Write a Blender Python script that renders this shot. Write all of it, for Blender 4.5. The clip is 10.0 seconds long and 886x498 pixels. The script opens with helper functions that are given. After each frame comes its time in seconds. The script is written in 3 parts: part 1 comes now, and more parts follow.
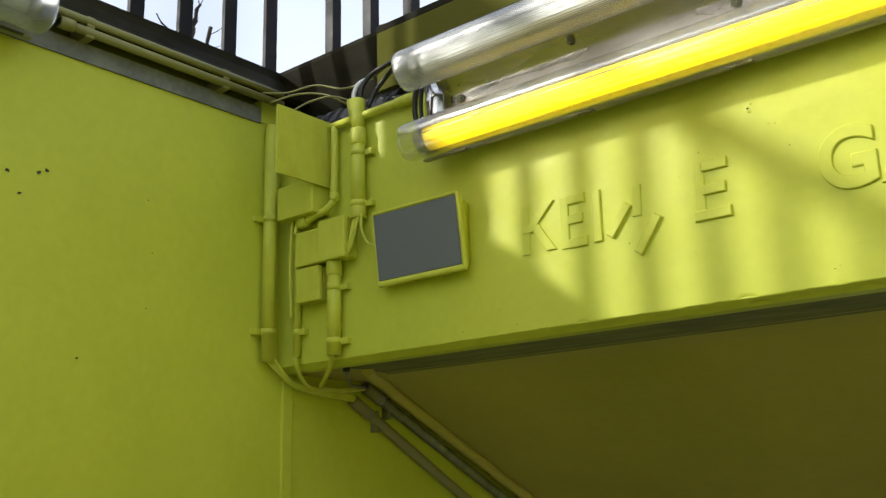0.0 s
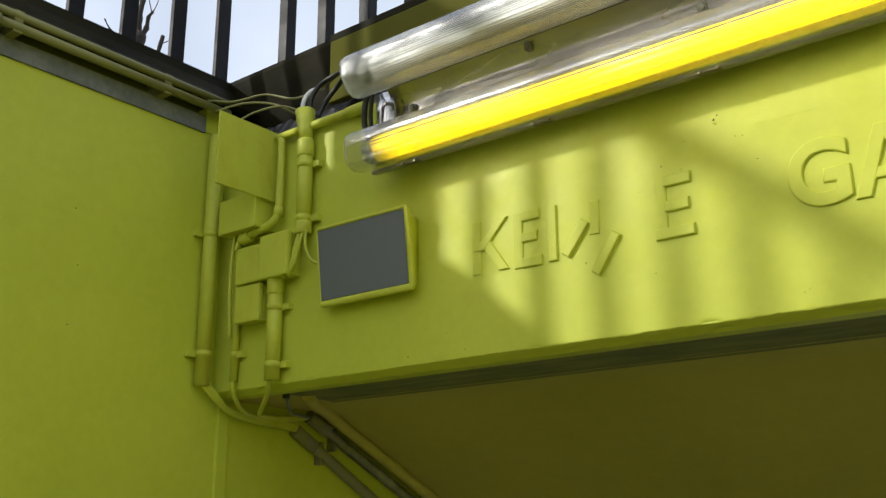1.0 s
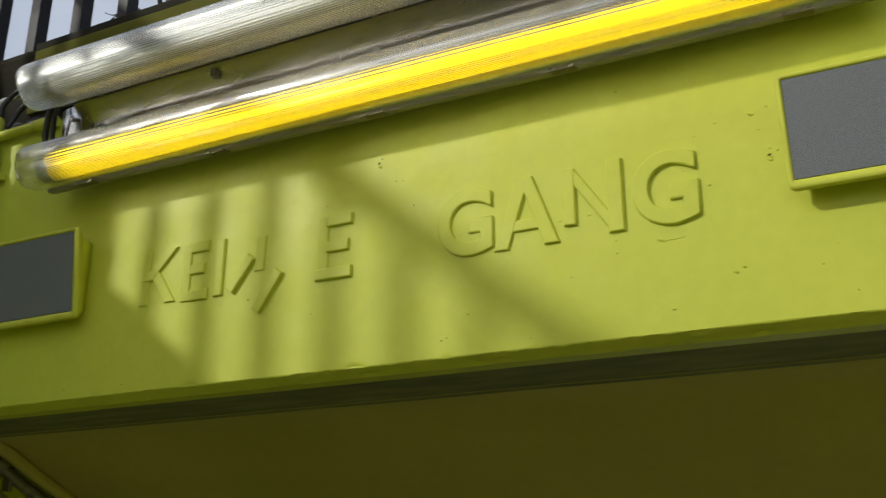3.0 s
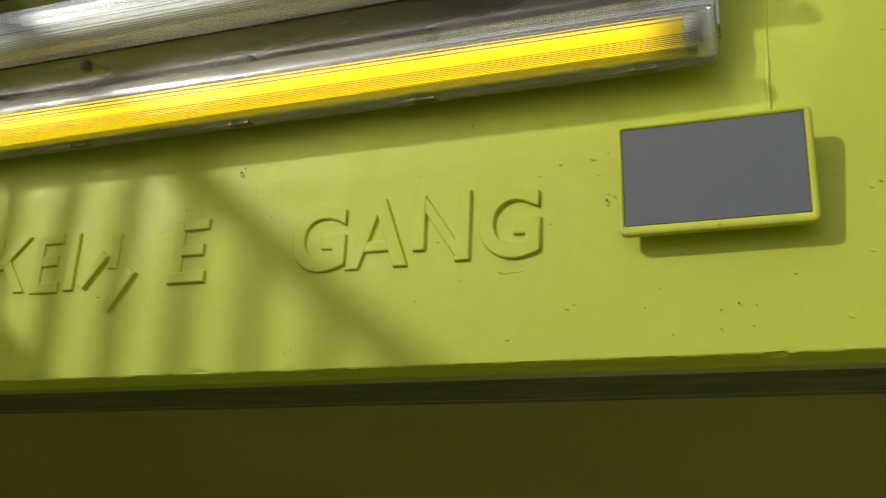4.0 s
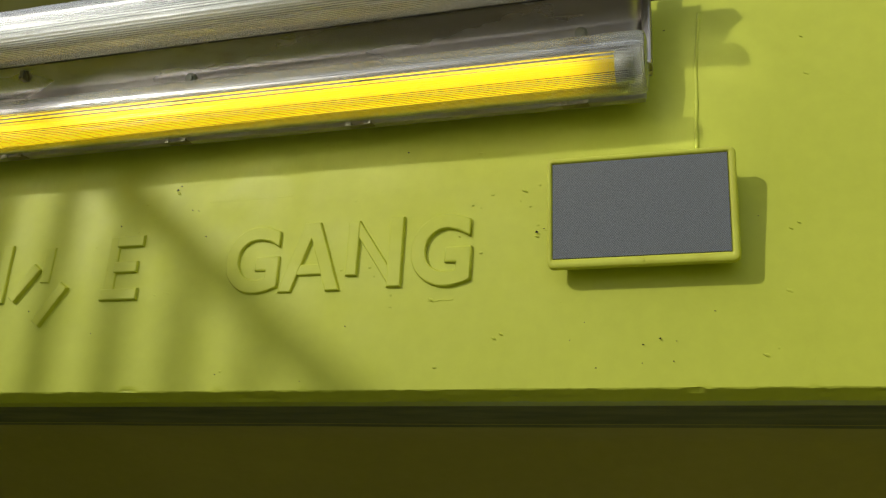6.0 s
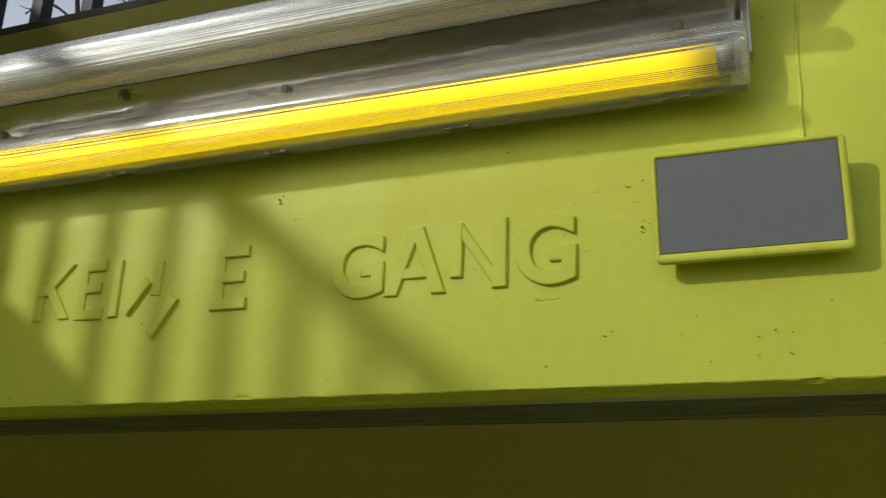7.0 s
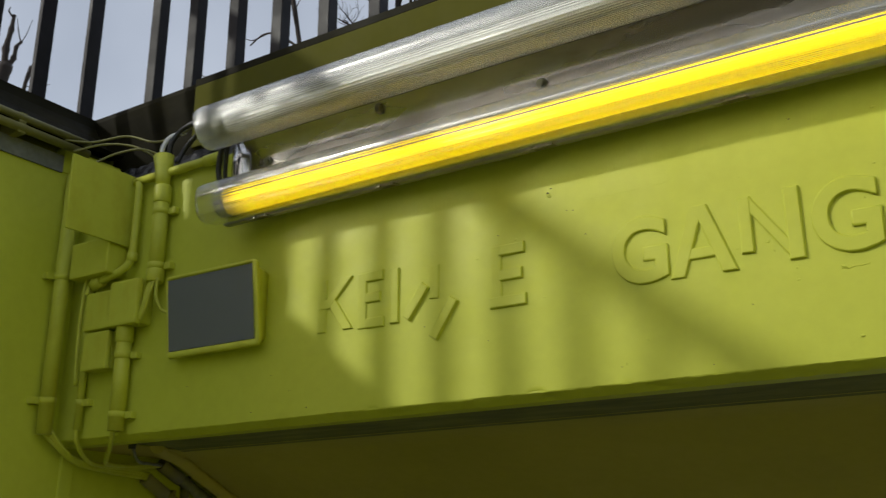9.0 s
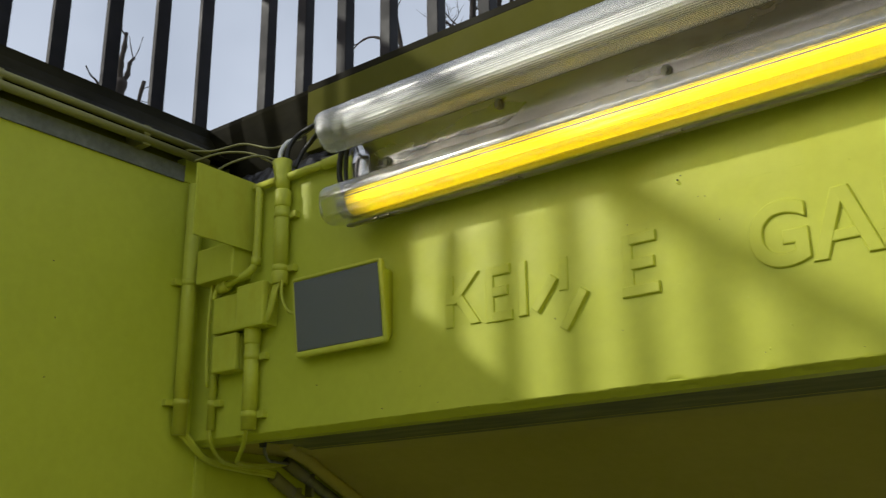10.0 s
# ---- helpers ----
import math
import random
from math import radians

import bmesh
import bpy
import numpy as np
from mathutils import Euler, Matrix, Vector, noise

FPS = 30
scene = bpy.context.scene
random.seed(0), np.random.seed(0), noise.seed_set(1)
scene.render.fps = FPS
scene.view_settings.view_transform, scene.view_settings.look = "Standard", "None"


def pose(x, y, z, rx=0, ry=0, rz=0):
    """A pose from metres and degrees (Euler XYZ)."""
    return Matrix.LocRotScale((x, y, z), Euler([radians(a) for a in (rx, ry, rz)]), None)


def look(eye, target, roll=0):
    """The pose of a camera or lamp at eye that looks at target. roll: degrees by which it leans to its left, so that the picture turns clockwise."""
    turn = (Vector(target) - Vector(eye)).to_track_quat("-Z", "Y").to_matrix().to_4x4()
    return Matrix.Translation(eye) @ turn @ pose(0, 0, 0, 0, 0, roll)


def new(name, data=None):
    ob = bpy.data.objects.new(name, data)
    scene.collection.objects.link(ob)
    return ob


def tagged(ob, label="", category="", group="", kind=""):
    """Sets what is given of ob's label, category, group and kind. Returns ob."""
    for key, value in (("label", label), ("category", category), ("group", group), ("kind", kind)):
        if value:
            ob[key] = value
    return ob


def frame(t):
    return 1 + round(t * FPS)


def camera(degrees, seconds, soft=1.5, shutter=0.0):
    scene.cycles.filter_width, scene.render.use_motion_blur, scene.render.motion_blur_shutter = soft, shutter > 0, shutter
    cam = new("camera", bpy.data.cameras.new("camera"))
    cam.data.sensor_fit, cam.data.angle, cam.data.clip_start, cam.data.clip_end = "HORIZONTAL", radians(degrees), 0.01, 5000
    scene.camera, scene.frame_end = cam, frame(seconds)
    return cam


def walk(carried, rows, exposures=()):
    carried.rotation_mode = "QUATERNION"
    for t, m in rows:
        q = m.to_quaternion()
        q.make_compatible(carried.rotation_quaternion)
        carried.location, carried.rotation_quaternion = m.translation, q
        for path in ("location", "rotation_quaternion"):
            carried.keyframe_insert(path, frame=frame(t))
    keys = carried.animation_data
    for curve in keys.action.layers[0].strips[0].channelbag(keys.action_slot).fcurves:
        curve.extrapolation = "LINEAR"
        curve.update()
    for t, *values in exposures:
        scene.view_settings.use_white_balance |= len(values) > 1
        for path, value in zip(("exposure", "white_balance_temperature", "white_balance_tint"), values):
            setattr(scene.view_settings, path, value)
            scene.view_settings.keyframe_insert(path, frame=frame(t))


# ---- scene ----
cam = camera(50.0, 10.0, soft=1.25, shutter=0.35)


def heading(x, y, z, pitch, roll, yaw):
    """A camera pose from its place, the rise of its view, its lean and its turn to the left from +y."""
    ahead = (-math.sin(radians(yaw)) * math.cos(radians(pitch)), math.cos(radians(yaw)) * math.cos(radians(pitch)), math.sin(radians(pitch)))
    return look((x, y, z), (x + ahead[0], y + ahead[1], z + ahead[2]), roll)


# seconds, x, y, z, pitch, roll, yaw
ROWS = [
    (0, 1.8947, -1.6187, 1.8648, 14.269, -1.494, 39.343),
    (0.2, 1.8717, -1.5944, 1.8553, 14.857, -1.327, 38.315),
    (0.5, 1.8373, -1.5579, 1.8410, 14.988, -1.076, 36.774),
    (1, 1.8508, -1.4661, 1.8628, 16.448, -0.508, 37.874),
    (1.5, 1.9147, -1.3759, 1.8944, 17.262, -0.032, 37.554),
    (2, 1.9868, -1.2704, 1.8906, 17.582, 1.204, 37.649),
    (2.5, 2.0417, -1.2686, 1.8835, 17.542, 0.512, 33.271),
    (3, 2.0563, -1.2772, 1.8656, 19.028, -0.085, 26.513),
    (3.2, 2.0775, -1.2862, 1.8679, 19.341, 0.392, 25.273),
    (4.3, 2.1738, -1.2890, 1.8858, 19.289, 2.634, 19.147),
    (4.5, 2.1927, -1.2672, 1.8844, 19.764, 2.645, 18.929),
    (5, 2.2231, -1.2581, 1.8873, 20.270, 3.361, 18.167),
    (5.2, 2.2194, -1.2656, 1.8943, 19.904, 3.409, 17.662),
    (6.3, 2.1862, -1.3052, 1.9194, 19.354, 2.855, 18.363),
    (6.5, 2.1742, -1.3112, 1.9194, 19.204, 2.755, 19.463),
    (7, 2.1353, -1.3397, 1.9284, 18.550, 1.893, 21.474),
    (7.5, 2.1018, -1.3553, 1.9256, 18.216, 1.262, 24.608),
    (8, 2.0556, -1.3630, 1.9183, 18.340, 0.985, 27.574),
    (8.5, 2.0186, -1.3886, 1.9247, 17.973, 0.393, 29.636),
    (9, 1.9776, -1.4219, 1.9263, 17.782, -0.354, 32.284),
    (9.5, 1.9331, -1.4531, 1.9187, 17.856, -0.742, 34.759),
    (10, 1.9048, -1.4833, 1.9123, 17.838, -0.919, 37.134),
]
walk(cam, [(t, heading(x, y, z, pitch, roll, yaw)) for t, x, y, z, pitch, roll, yaw in ROWS],
     [(0.0, 0.70), (1.0, 0.50), (2.0, 0.17), (3.0, -0.06), (5.0, -0.22), (8.0, -0.30), (9.2, -0.18), (10.0, -0.01)])

# ---- sky, sun, exposure ----
SUN = Vector((1.0, 1.13, -0.83)).normalized()
world = bpy.data.worlds.new("sky")
scene.world = world
world.use_nodes = True
wn, wl = world.node_tree.nodes, world.node_tree.links
sky = wn.new("ShaderNodeTexSky")
sky.sky_type = "NISHITA"
sky.sun_disc = False
sky.sun_elevation = math.asin(-SUN.z)
sky.sun_rotation = math.atan2(-SUN.x, -SUN.y)
sky.dust_density = 4.0
cloud_noise = wn.new("ShaderNodeTexNoise")
cloud_noise.inputs["Scale"].default_value = 1.6
cloud_noise.inputs["Detail"].default_value = 5.0
cloud_ramp = wn.new("ShaderNodeValToRGB")
cloud_ramp.color_ramp.elements[0].position, cloud_ramp.color_ramp.elements[0].color = 0.34, (0.42, 0.42, 0.42, 1)
cloud_ramp.color_ramp.elements[1].position, cloud_ramp.color_ramp.elements[1].color = 0.7, (0.9, 0.9, 0.9, 1)
cloud_mix = wn.new("ShaderNodeMixRGB")
cloud_mix.inputs["Color2"].default_value = (7.8, 8.55, 9.9, 1)
wl.new(cloud_noise.outputs[0], cloud_ramp.inputs[0])
wl.new(cloud_ramp.outputs[0], cloud_mix.inputs["Fac"])
wl.new(sky.outputs[0], cloud_mix.inputs["Color1"])
wl.new(cloud_mix.outputs[0], wn["Background"].inputs[0])
wn["Background"].inputs["Strength"].default_value = 0.10
sun_data = bpy.data.lights.new("sun", "SUN")
sun_data.energy = 1.95
sun_data.angle = radians(1.5)
sun_data.color = (1.0, 0.985, 0.88)
sun = new("sun", sun_data)
sun.rotation_euler = SUN.to_track_quat("-Z", "Y").to_euler()


# ---- materials ----
class Mat:
    """A principled material with helpers for noise-driven colour, roughness and relief."""

    def __init__(self, name, color, rough=0.5, metal=0.0, spec=0.5):
        self.m = bpy.data.materials.new(name)
        self.m.use_nodes = True
        self.n, self.l = self.m.node_tree.nodes, self.m.node_tree.links
        self.b = self.n["Principled BSDF"]
        self.b.inputs["Base Color"].default_value = (*color, 1)
        self.b.inputs["Roughness"].default_value = rough
        self.b.inputs["Metallic"].default_value = metal
        self.b.inputs["Specular IOR Level"].default_value = spec
        self.color, self.normal = color, None
        self.co = self.n.new("ShaderNodeTexCoord").outputs["Object"]

    def noise(self, scale, detail=4.0, stretch=(1, 1, 1), rough=0.55):
        mp = self.n.new("ShaderNodeMapping")
        mp.inputs["Scale"].default_value = stretch
        self.l.new(self.co, mp.inputs[0])
        t = self.n.new("ShaderNodeTexNoise")
        t.inputs["Scale"].default_value, t.inputs["Detail"].default_value = scale, detail
        t.inputs["Roughness"].default_value = rough
        self.l.new(mp.outputs[0], t.inputs["Vector"])
        return t.outputs[0]

    def ramp(self, fac, lo, hi, c0, c1):
        r = self.n.new("ShaderNodeValToRGB")
        r.color_ramp.elements[0].position, r.color_ramp.elements[1].position = lo, hi
        r.color_ramp.elements[0].color, r.color_ramp.elements[1].color = (*c0, 1), (*c1, 1)
        self.l.new(fac, r.inputs[0])
        return r.outputs[0]

    def tint(self, fac, lo, hi, c0, c1):
        """Multiply the colour by a ramp between two tints."""
        r = self.ramp(fac, lo, hi, c0, c1)
        x = self.n.new("ShaderNodeMixRGB")
        x.blend_type = "MULTIPLY"
        x.inputs["Fac"].default_value = 1.0
        s = self.b.inputs["Base Color"]
        if s.is_linked:
            self.l.new(s.links[0].from_socket, x.inputs["Color1"])
        else:
            x.inputs["Color1"].default_value = (*self.color, 1)
        self.l.new(r, x.inputs["Color2"])
        self.l.new(x.outputs[0], s)
        return self

    def over(self, fac, lo, hi, color):
        """Lay another colour over where the noise passes a threshold."""
        k = self.ramp(fac, lo, hi, (0, 0, 0), (1, 1, 1))
        x = self.n.new("ShaderNodeMixRGB")
        s = self.b.inputs["Base Color"]
        if s.is_linked:
            self.l.new(s.links[0].from_socket, x.inputs["Color1"])
        else:
            x.inputs["Color1"].default_value = (*self.color, 1)
        x.inputs["Color2"].default_value = (*color, 1)
        self.l.new(k, x.inputs["Fac"])
        self.l.new(x.outputs[0], s)
        return self

    def gloss(self, fac, r0, r1):
        r = self.n.new("ShaderNodeMapRange")
        r.inputs["From Min"].default_value, r.inputs["From Max"].default_value = 0.3, 0.7
        r.inputs["To Min"].default_value, r.inputs["To Max"].default_value = r0, r1
        self.l.new(fac, r.inputs[0])
        self.l.new(r.outputs[0], self.b.inputs["Roughness"])
        return self

    def bump(self, fac, dist, strength=1.0):
        k = self.n.new("ShaderNodeBump")
        k.inputs["Distance"].default_value, k.inputs["Strength"].default_value = dist, strength
        self.l.new(fac, k.inputs["Height"])
        if self.normal:
            self.l.new(self.normal, k.inputs["Normal"])
        self.normal = k.outputs[0]
        self.l.new(self.normal, self.b.inputs["Normal"])
        return self


def wave(mt, scale, axis, profile="SIN", distortion=0.0):
    w = mt.n.new("ShaderNodeTexWave")
    w.bands_direction = axis
    w.wave_profile = profile
    w.inputs["Scale"].default_value = scale
    w.inputs["Distortion"].default_value = distortion
    mt.l.new(mt.co, w.inputs["Vector"])
    return w.outputs["Fac"]


def paint(name, color, coarse=0.0025, r0=0.42, r1=0.62, spec=0.35, dirt=1.0):
    p = Mat(name, color, 0.5, spec=spec)
    p.tint(p.noise(1.7, 5), 0.3, 0.75, (0.86, 0.87, 0.76), (1.04, 1.03, 1.1))
    p.tint(p.noise(38, 3), 0.35, 0.7, (0.97, 0.97, 0.95), (1.02, 1.02, 1.02))
    p.tint(p.noise(9, 6, rough=0.7), 0.62, 0.8, (1, 1, 1), (0.93, 0.91, 0.82))
    p.tint(p.noise(15, 6, (1, 1, 0.5), 0.65), 0.48, 0.72, (1, 1, 1), (dirt, dirt * 0.94 if dirt < 1 else 1, dirt * 0.8 if dirt < 1 else 1))
    p.gloss(p.noise(12, 4), r0, r1)
    p.bump(p.noise(5.5, 3), coarse, 0.5)
    p.bump(p.noise(70, 3, rough=0.6), 0.0010, 0.22)
    p.bump(p.noise(420, 2), 0.0003, 0.22)
    return p.m


YELLOW = paint("yellow_wall_paint", (0.578, 0.618, 0.071))
YELLOW_FIT = paint("yellow_gloss_paint", (0.578, 0.608, 0.076), 0.0006, dirt=0.9)
# the walls' yellow made browner: the soffit's deep shade put into its colour
OCHRE = paint("shaded_soffit_paint", (0.51, 0.445, 0.14), 0.0025, 0.75, 0.9, 0.1)
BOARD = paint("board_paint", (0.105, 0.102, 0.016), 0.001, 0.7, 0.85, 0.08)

g = Mat("bare_concrete", (0.21, 0.22, 0.245), 0.7)
g.tint(g.noise(6, 6), 0.3, 0.7, (0.6, 0.6, 0.62), (1.15, 1.12, 1.1)).tint(g.noise(60, 4), 0.3, 0.7, (0.8, 0.8, 0.8), (1.1, 1.1, 1.1))
g.bump(g.noise(50, 5), 0.002, 0.5)
CONCRETE = g.m
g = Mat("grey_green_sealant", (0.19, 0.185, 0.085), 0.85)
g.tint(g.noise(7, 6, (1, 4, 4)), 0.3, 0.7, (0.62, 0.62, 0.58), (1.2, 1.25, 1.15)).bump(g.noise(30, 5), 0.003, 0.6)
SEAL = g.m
g = Mat("black_steel", (0.012, 0.011, 0.014), 0.5, 0.0, 0.14)
g.tint(g.noise(14, 5), 0.3, 0.7, (0.7, 0.7, 0.7), (1.5, 1.45, 1.4)).gloss(g.noise(9, 4), 0.34, 0.6)
g.bump(g.noise(60, 3), 0.0008, 0.4)
BLACK = g.m
g = Mat("weathered_sheet_steel", (0.0145, 0.0132, 0.006), 0.6, 0.0, 0.06)
g.tint(g.noise(5, 6, (1, 1, 3)), 0.3, 0.7, (0.6, 0.6, 0.55), (1.5, 1.45, 1.3)).gloss(g.noise(7, 5), 0.5, 0.75)
g.bump(g.noise(6, 3), 0.004, 0.4)
SHEET = g.m
g = Mat("bitumen_membrane", (0.012, 0.012, 0.012), 0.3, 0.0, 0.6)
g.bump(g.noise(22, 5), 0.012, 0.8)
BITUMEN = g.m
g = Mat("smooth_stainless_steel", (0.44, 0.41, 0.385), 0.3, 1.0)
g.tint(g.noise(9, 5, (0.25, 1, 1)), 0.3, 0.7, (0.74, 0.72, 0.67), (1.05, 1.05, 1.05)).tint(g.noise(45, 4, (0.3, 1, 1)), 0.55, 0.75, (1, 1, 1), (0.82, 0.8, 0.75))
g.gloss(g.noise(10, 4, (0.3, 1, 1)), 0.23, 0.36)
g.bump(g.noise(3.2, 2), 0.002, 0.4)
STAINLESS = g.m
g = Mat("polished_steel", (0.72, 0.71, 0.69), 0.16, 1.0)
g.gloss(g.noise(30, 3), 0.1, 0.24)
POLISHED = g.m
g = Mat("galvanised_conduit", (0.24, 0.24, 0.22), 0.5, 0.4)
g.tint(g.noise(18, 5), 0.3, 0.7, (0.5, 0.5, 0.48), (1.2, 1.2, 1.15)).bump(g.noise(40, 3), 0.001, 0.4)
CONDUIT = g.m
RUBBER = Mat("black_rubber", (0.012, 0.012, 0.013), 0.45).m
WHITE = Mat("white_enamel", (0.72, 0.72, 0.70), 0.35).m
REFLECTOR = Mat("dull_aluminium", (0.30, 0.30, 0.28), 0.25, 0.9).m
BASE = Mat("grey_polyester", (0.26, 0.26, 0.22), 0.45).m
CHIP = Mat("bare_patch", (0.07, 0.06, 0.05), 0.9).m
# loose cables, and side conduits whose shade is put into this olive
OLIVE = Mat("dark_olive", (0.22, 0.21, 0.07), 0.5).m
g = Mat("bark", (0.035, 0.026, 0.022), 0.85)
g.bump(g.noise(90, 4), 0.004, 0.8)
BARK = g.m
g = Mat("paving", (0.34, 0.30, 0.235), 0.85)
g.tint(g.noise(3, 6), 0.3, 0.7, (0.75, 0.75, 0.75), (1.15, 1.15, 1.15)).bump(g.noise(40, 4), 0.003, 0.5)
PAVING = g.m

# perforated loudspeaker grille: fine rows of holes in grey sheet
g = Mat("perforated_grille", (0.165, 0.178, 0.210), 0.5, 0.0, 0.3)
holes = g.n.new("ShaderNodeTexVoronoi")
holes.voronoi_dimensions = "2D"
holes.inputs["Scale"].default_value = 480.0
holes.inputs["Randomness"].default_value = 0.15
flat = g.n.new("ShaderNodeMapping")
flat.inputs["Rotation"].default_value = (radians(90), 0, radians(29))
g.l.new(g.co, flat.inputs[0])
g.l.new(flat.outputs[0], holes.inputs["Vector"])
g.tint(holes.outputs["Distance"], 0.25, 0.55, (0.5, 0.5, 0.5), (1.3, 1.3, 1.3))
g.bump(holes.outputs["Distance"], 0.0008, 0.6)
GRILLE = g.m


def cover_material(name, tint, rough, coat):
    c = Mat(name, tint, rough)
    c.b.inputs["Transmission Weight"].default_value = 1.0
    c.b.inputs["IOR"].default_value = 1.42
    c.b.inputs["Coat Weight"].default_value, c.b.inputs["Coat Roughness"].default_value = coat, 0.06
    c.bump(c.noise(12, 2), 0.0006, 0.25)
    return c.m


COVER = cover_material("ribbed_clear_cover", (0.97, 0.97, 0.95), 0.115, 0.35)
COVER_AGED = cover_material("ribbed_frosted_cover", (0.93, 0.94, 0.94), 0.25, 0.12)
TRAY = Mat("grey_white_enamel", (0.35, 0.36, 0.35), 0.4).m
CLIP = Mat("dull_spring_steel", (0.16, 0.15, 0.10), 0.45, 0.5).m
# the glow fades towards the electrodes at both ends of the tube
g = Mat("yellow_tube_light", (0.8, 0.6, 0.02), 0.4)
split = g.n.new("ShaderNodeSeparateXYZ")
g.l.new(g.co, split.inputs[0])
fade = g.n.new("ShaderNodeValToRGB")
fade.color_ramp.interpolation = "EASE"
for place, value in ((0.0, 0.12), (1.0, 0.12)):
    fade.color_ramp.elements[int(place)].position = place
    fade.color_ramp.elements[int(place)].color = (value, value, value, 1)
for place in (0.05, 0.95):
    fade.color_ramp.elements.new(place).color = (1, 1, 1, 1)
along = g.n.new("ShaderNodeMapRange")
along.inputs["From Min"].default_value, along.inputs["From Max"].default_value = 0.055, 1.503
g.l.new(split.outputs["X"], along.inputs[0])
g.l.new(along.outputs[0], fade.inputs[0])
power = g.n.new("ShaderNodeMath")
power.operation = "MULTIPLY"
power.inputs[1].default_value = 1.65
g.l.new(fade.outputs[0], power.inputs[0])
g.b.inputs["Emission Color"].default_value = (1.0, 0.68, 0.002, 1)
g.l.new(power.outputs[0], g.b.inputs["Emission Strength"])
TUBE_LIT = g.m
TUBE_OFF = Mat("white_glass_tube", (0.85, 0.85, 0.82), 0.15).m


# ---- mesh helpers ----
def box(bm, x0, x1, y0, y1, z0, z1, bevel=0.0):
    v = [bm.verts.new((x, y, z)) for z in (z0, z1) for y in (y0, y1) for x in (x0, x1)]
    fs = [bm.faces.new([v[i] for i in f]) for f in ((0, 2, 3, 1), (4, 5, 7, 6), (0, 1, 5, 4), (2, 6, 7, 3), (0, 4, 6, 2), (1, 3, 7, 5))]
    if bevel:
        bmesh.ops.bevel(bm, geom=list({e for f in fs for e in f.edges}), offset=bevel, segments=2, profile=0.6, affect="EDGES")
    return bm


def tube(bm, pts, radius, seg=10, cap=True):
    """Sweep a round section along points; radius may be one number or one for each point."""
    pts = [Vector(p) for p in pts]
    rings, side = [], None
    for i, p in enumerate(pts):
        d = (pts[min(i + 1, len(pts) - 1)] - pts[max(i - 1, 0)]).normalized()
        if side is None:
            side = d.cross(Vector((0.3, 0.2, 0.93))).normalized()
        side = (side - d * side.dot(d)).normalized()
        up = d.cross(side)
        r = radius[i] if isinstance(radius, (list, tuple)) else radius
        rings.append([bm.verts.new(p + (side * math.cos(a) + up * math.sin(a)) * r) for a in (math.tau * k / seg for k in range(seg))])
    for a, b in zip(rings, rings[1:]):
        for k in range(seg):
            bm.faces.new((a[k], a[(k + 1) % seg], b[(k + 1) % seg], b[k])).smooth = True
    if cap:
        bm.faces.new(rings[0][::-1])
        bm.faces.new(rings[-1])
    return bm


def curve_points(pts, n=8):
    """A smooth line through the given points."""
    p = [Vector(q) for q in pts]
    p = [2 * p[0] - p[1]] + p + [2 * p[-1] - p[-2]]
    out = []
    for i in range(1, len(p) - 2):
        for k in range(n):
            u = k / n
            a, b, c, d = p[i - 1:i + 3]
            out.append(0.5 * (2 * b + (c - a) * u + (2 * a - 5 * b + 4 * c - d) * u * u + (3 * b - a - 3 * c + d) * u ** 3))
    return out + [p[-2]]


def part(name, bm, material, parent=None, label=""):
    me = bpy.data.meshes.new(name)
    bmesh.ops.recalc_face_normals(bm, faces=bm.faces)
    bm.to_mesh(me)
    bm.free()
    me.materials.append(material)
    ob = new(name, me)
    ob.parent = parent
    if label:
        ob["label"] = label
    return ob


def thing(name, label, category, group="", at=(0, 0, 0)):
    e = new(name)
    e.empty_display_size = 0.05
    e.location = at
    return tagged(e, label, category, group)


def structure(name, bm, material, label):
    return tagged(part(name, bm, material), label, name.split("_")[0], kind="structure")


def rough_sheet(name, profile, x0, x1, nx, material, label, amount, edge=(), edge_amount=0.0):
    """A profile of (y, z) drawn along x, with the surface slightly uneven and the edge rows worn."""
    bm = bmesh.new()
    rows = []
    for i in range(nx + 1):
        x = x0 + (x1 - x0) * i / nx
        r = []
        for k, (y, z) in enumerate(profile):
            q = Vector((x * 3.0, y * 6, z * 4))
            a = amount * noise.noise(q)
            dz = 0.0
            if k in edge:
                w = 0.4 * noise.noise(Vector((x * 14, k * 1.1, 0))) + 0.4 * noise.noise(Vector((x * 53, k * 1.3, 2))) + 0.35 * noise.noise(Vector((x * 140, k * 2.3, 5)))
                c = max(0.0, noise.noise(Vector((x * 31, 7.7, k * 0.8))) - 0.3)
                dz = edge_amount * w + edge_amount * 3.0 * c
                a += edge_amount * 2.0 * c
            r.append(bm.verts.new((x, y + a, z + dz)))
        rows.append(r)
    for a, b in zip(rows, rows[1:]):
        for k in range(len(profile) - 1):
            bm.faces.new((a[k], b[k], b[k + 1], a[k + 1])).smooth = True
    for k in edge:
        for a, b in zip(rows, rows[1:]):
            bm.edges.get((a[k], b[k])).smooth = False
    ob = structure(name, bm, material, label)
    return ob


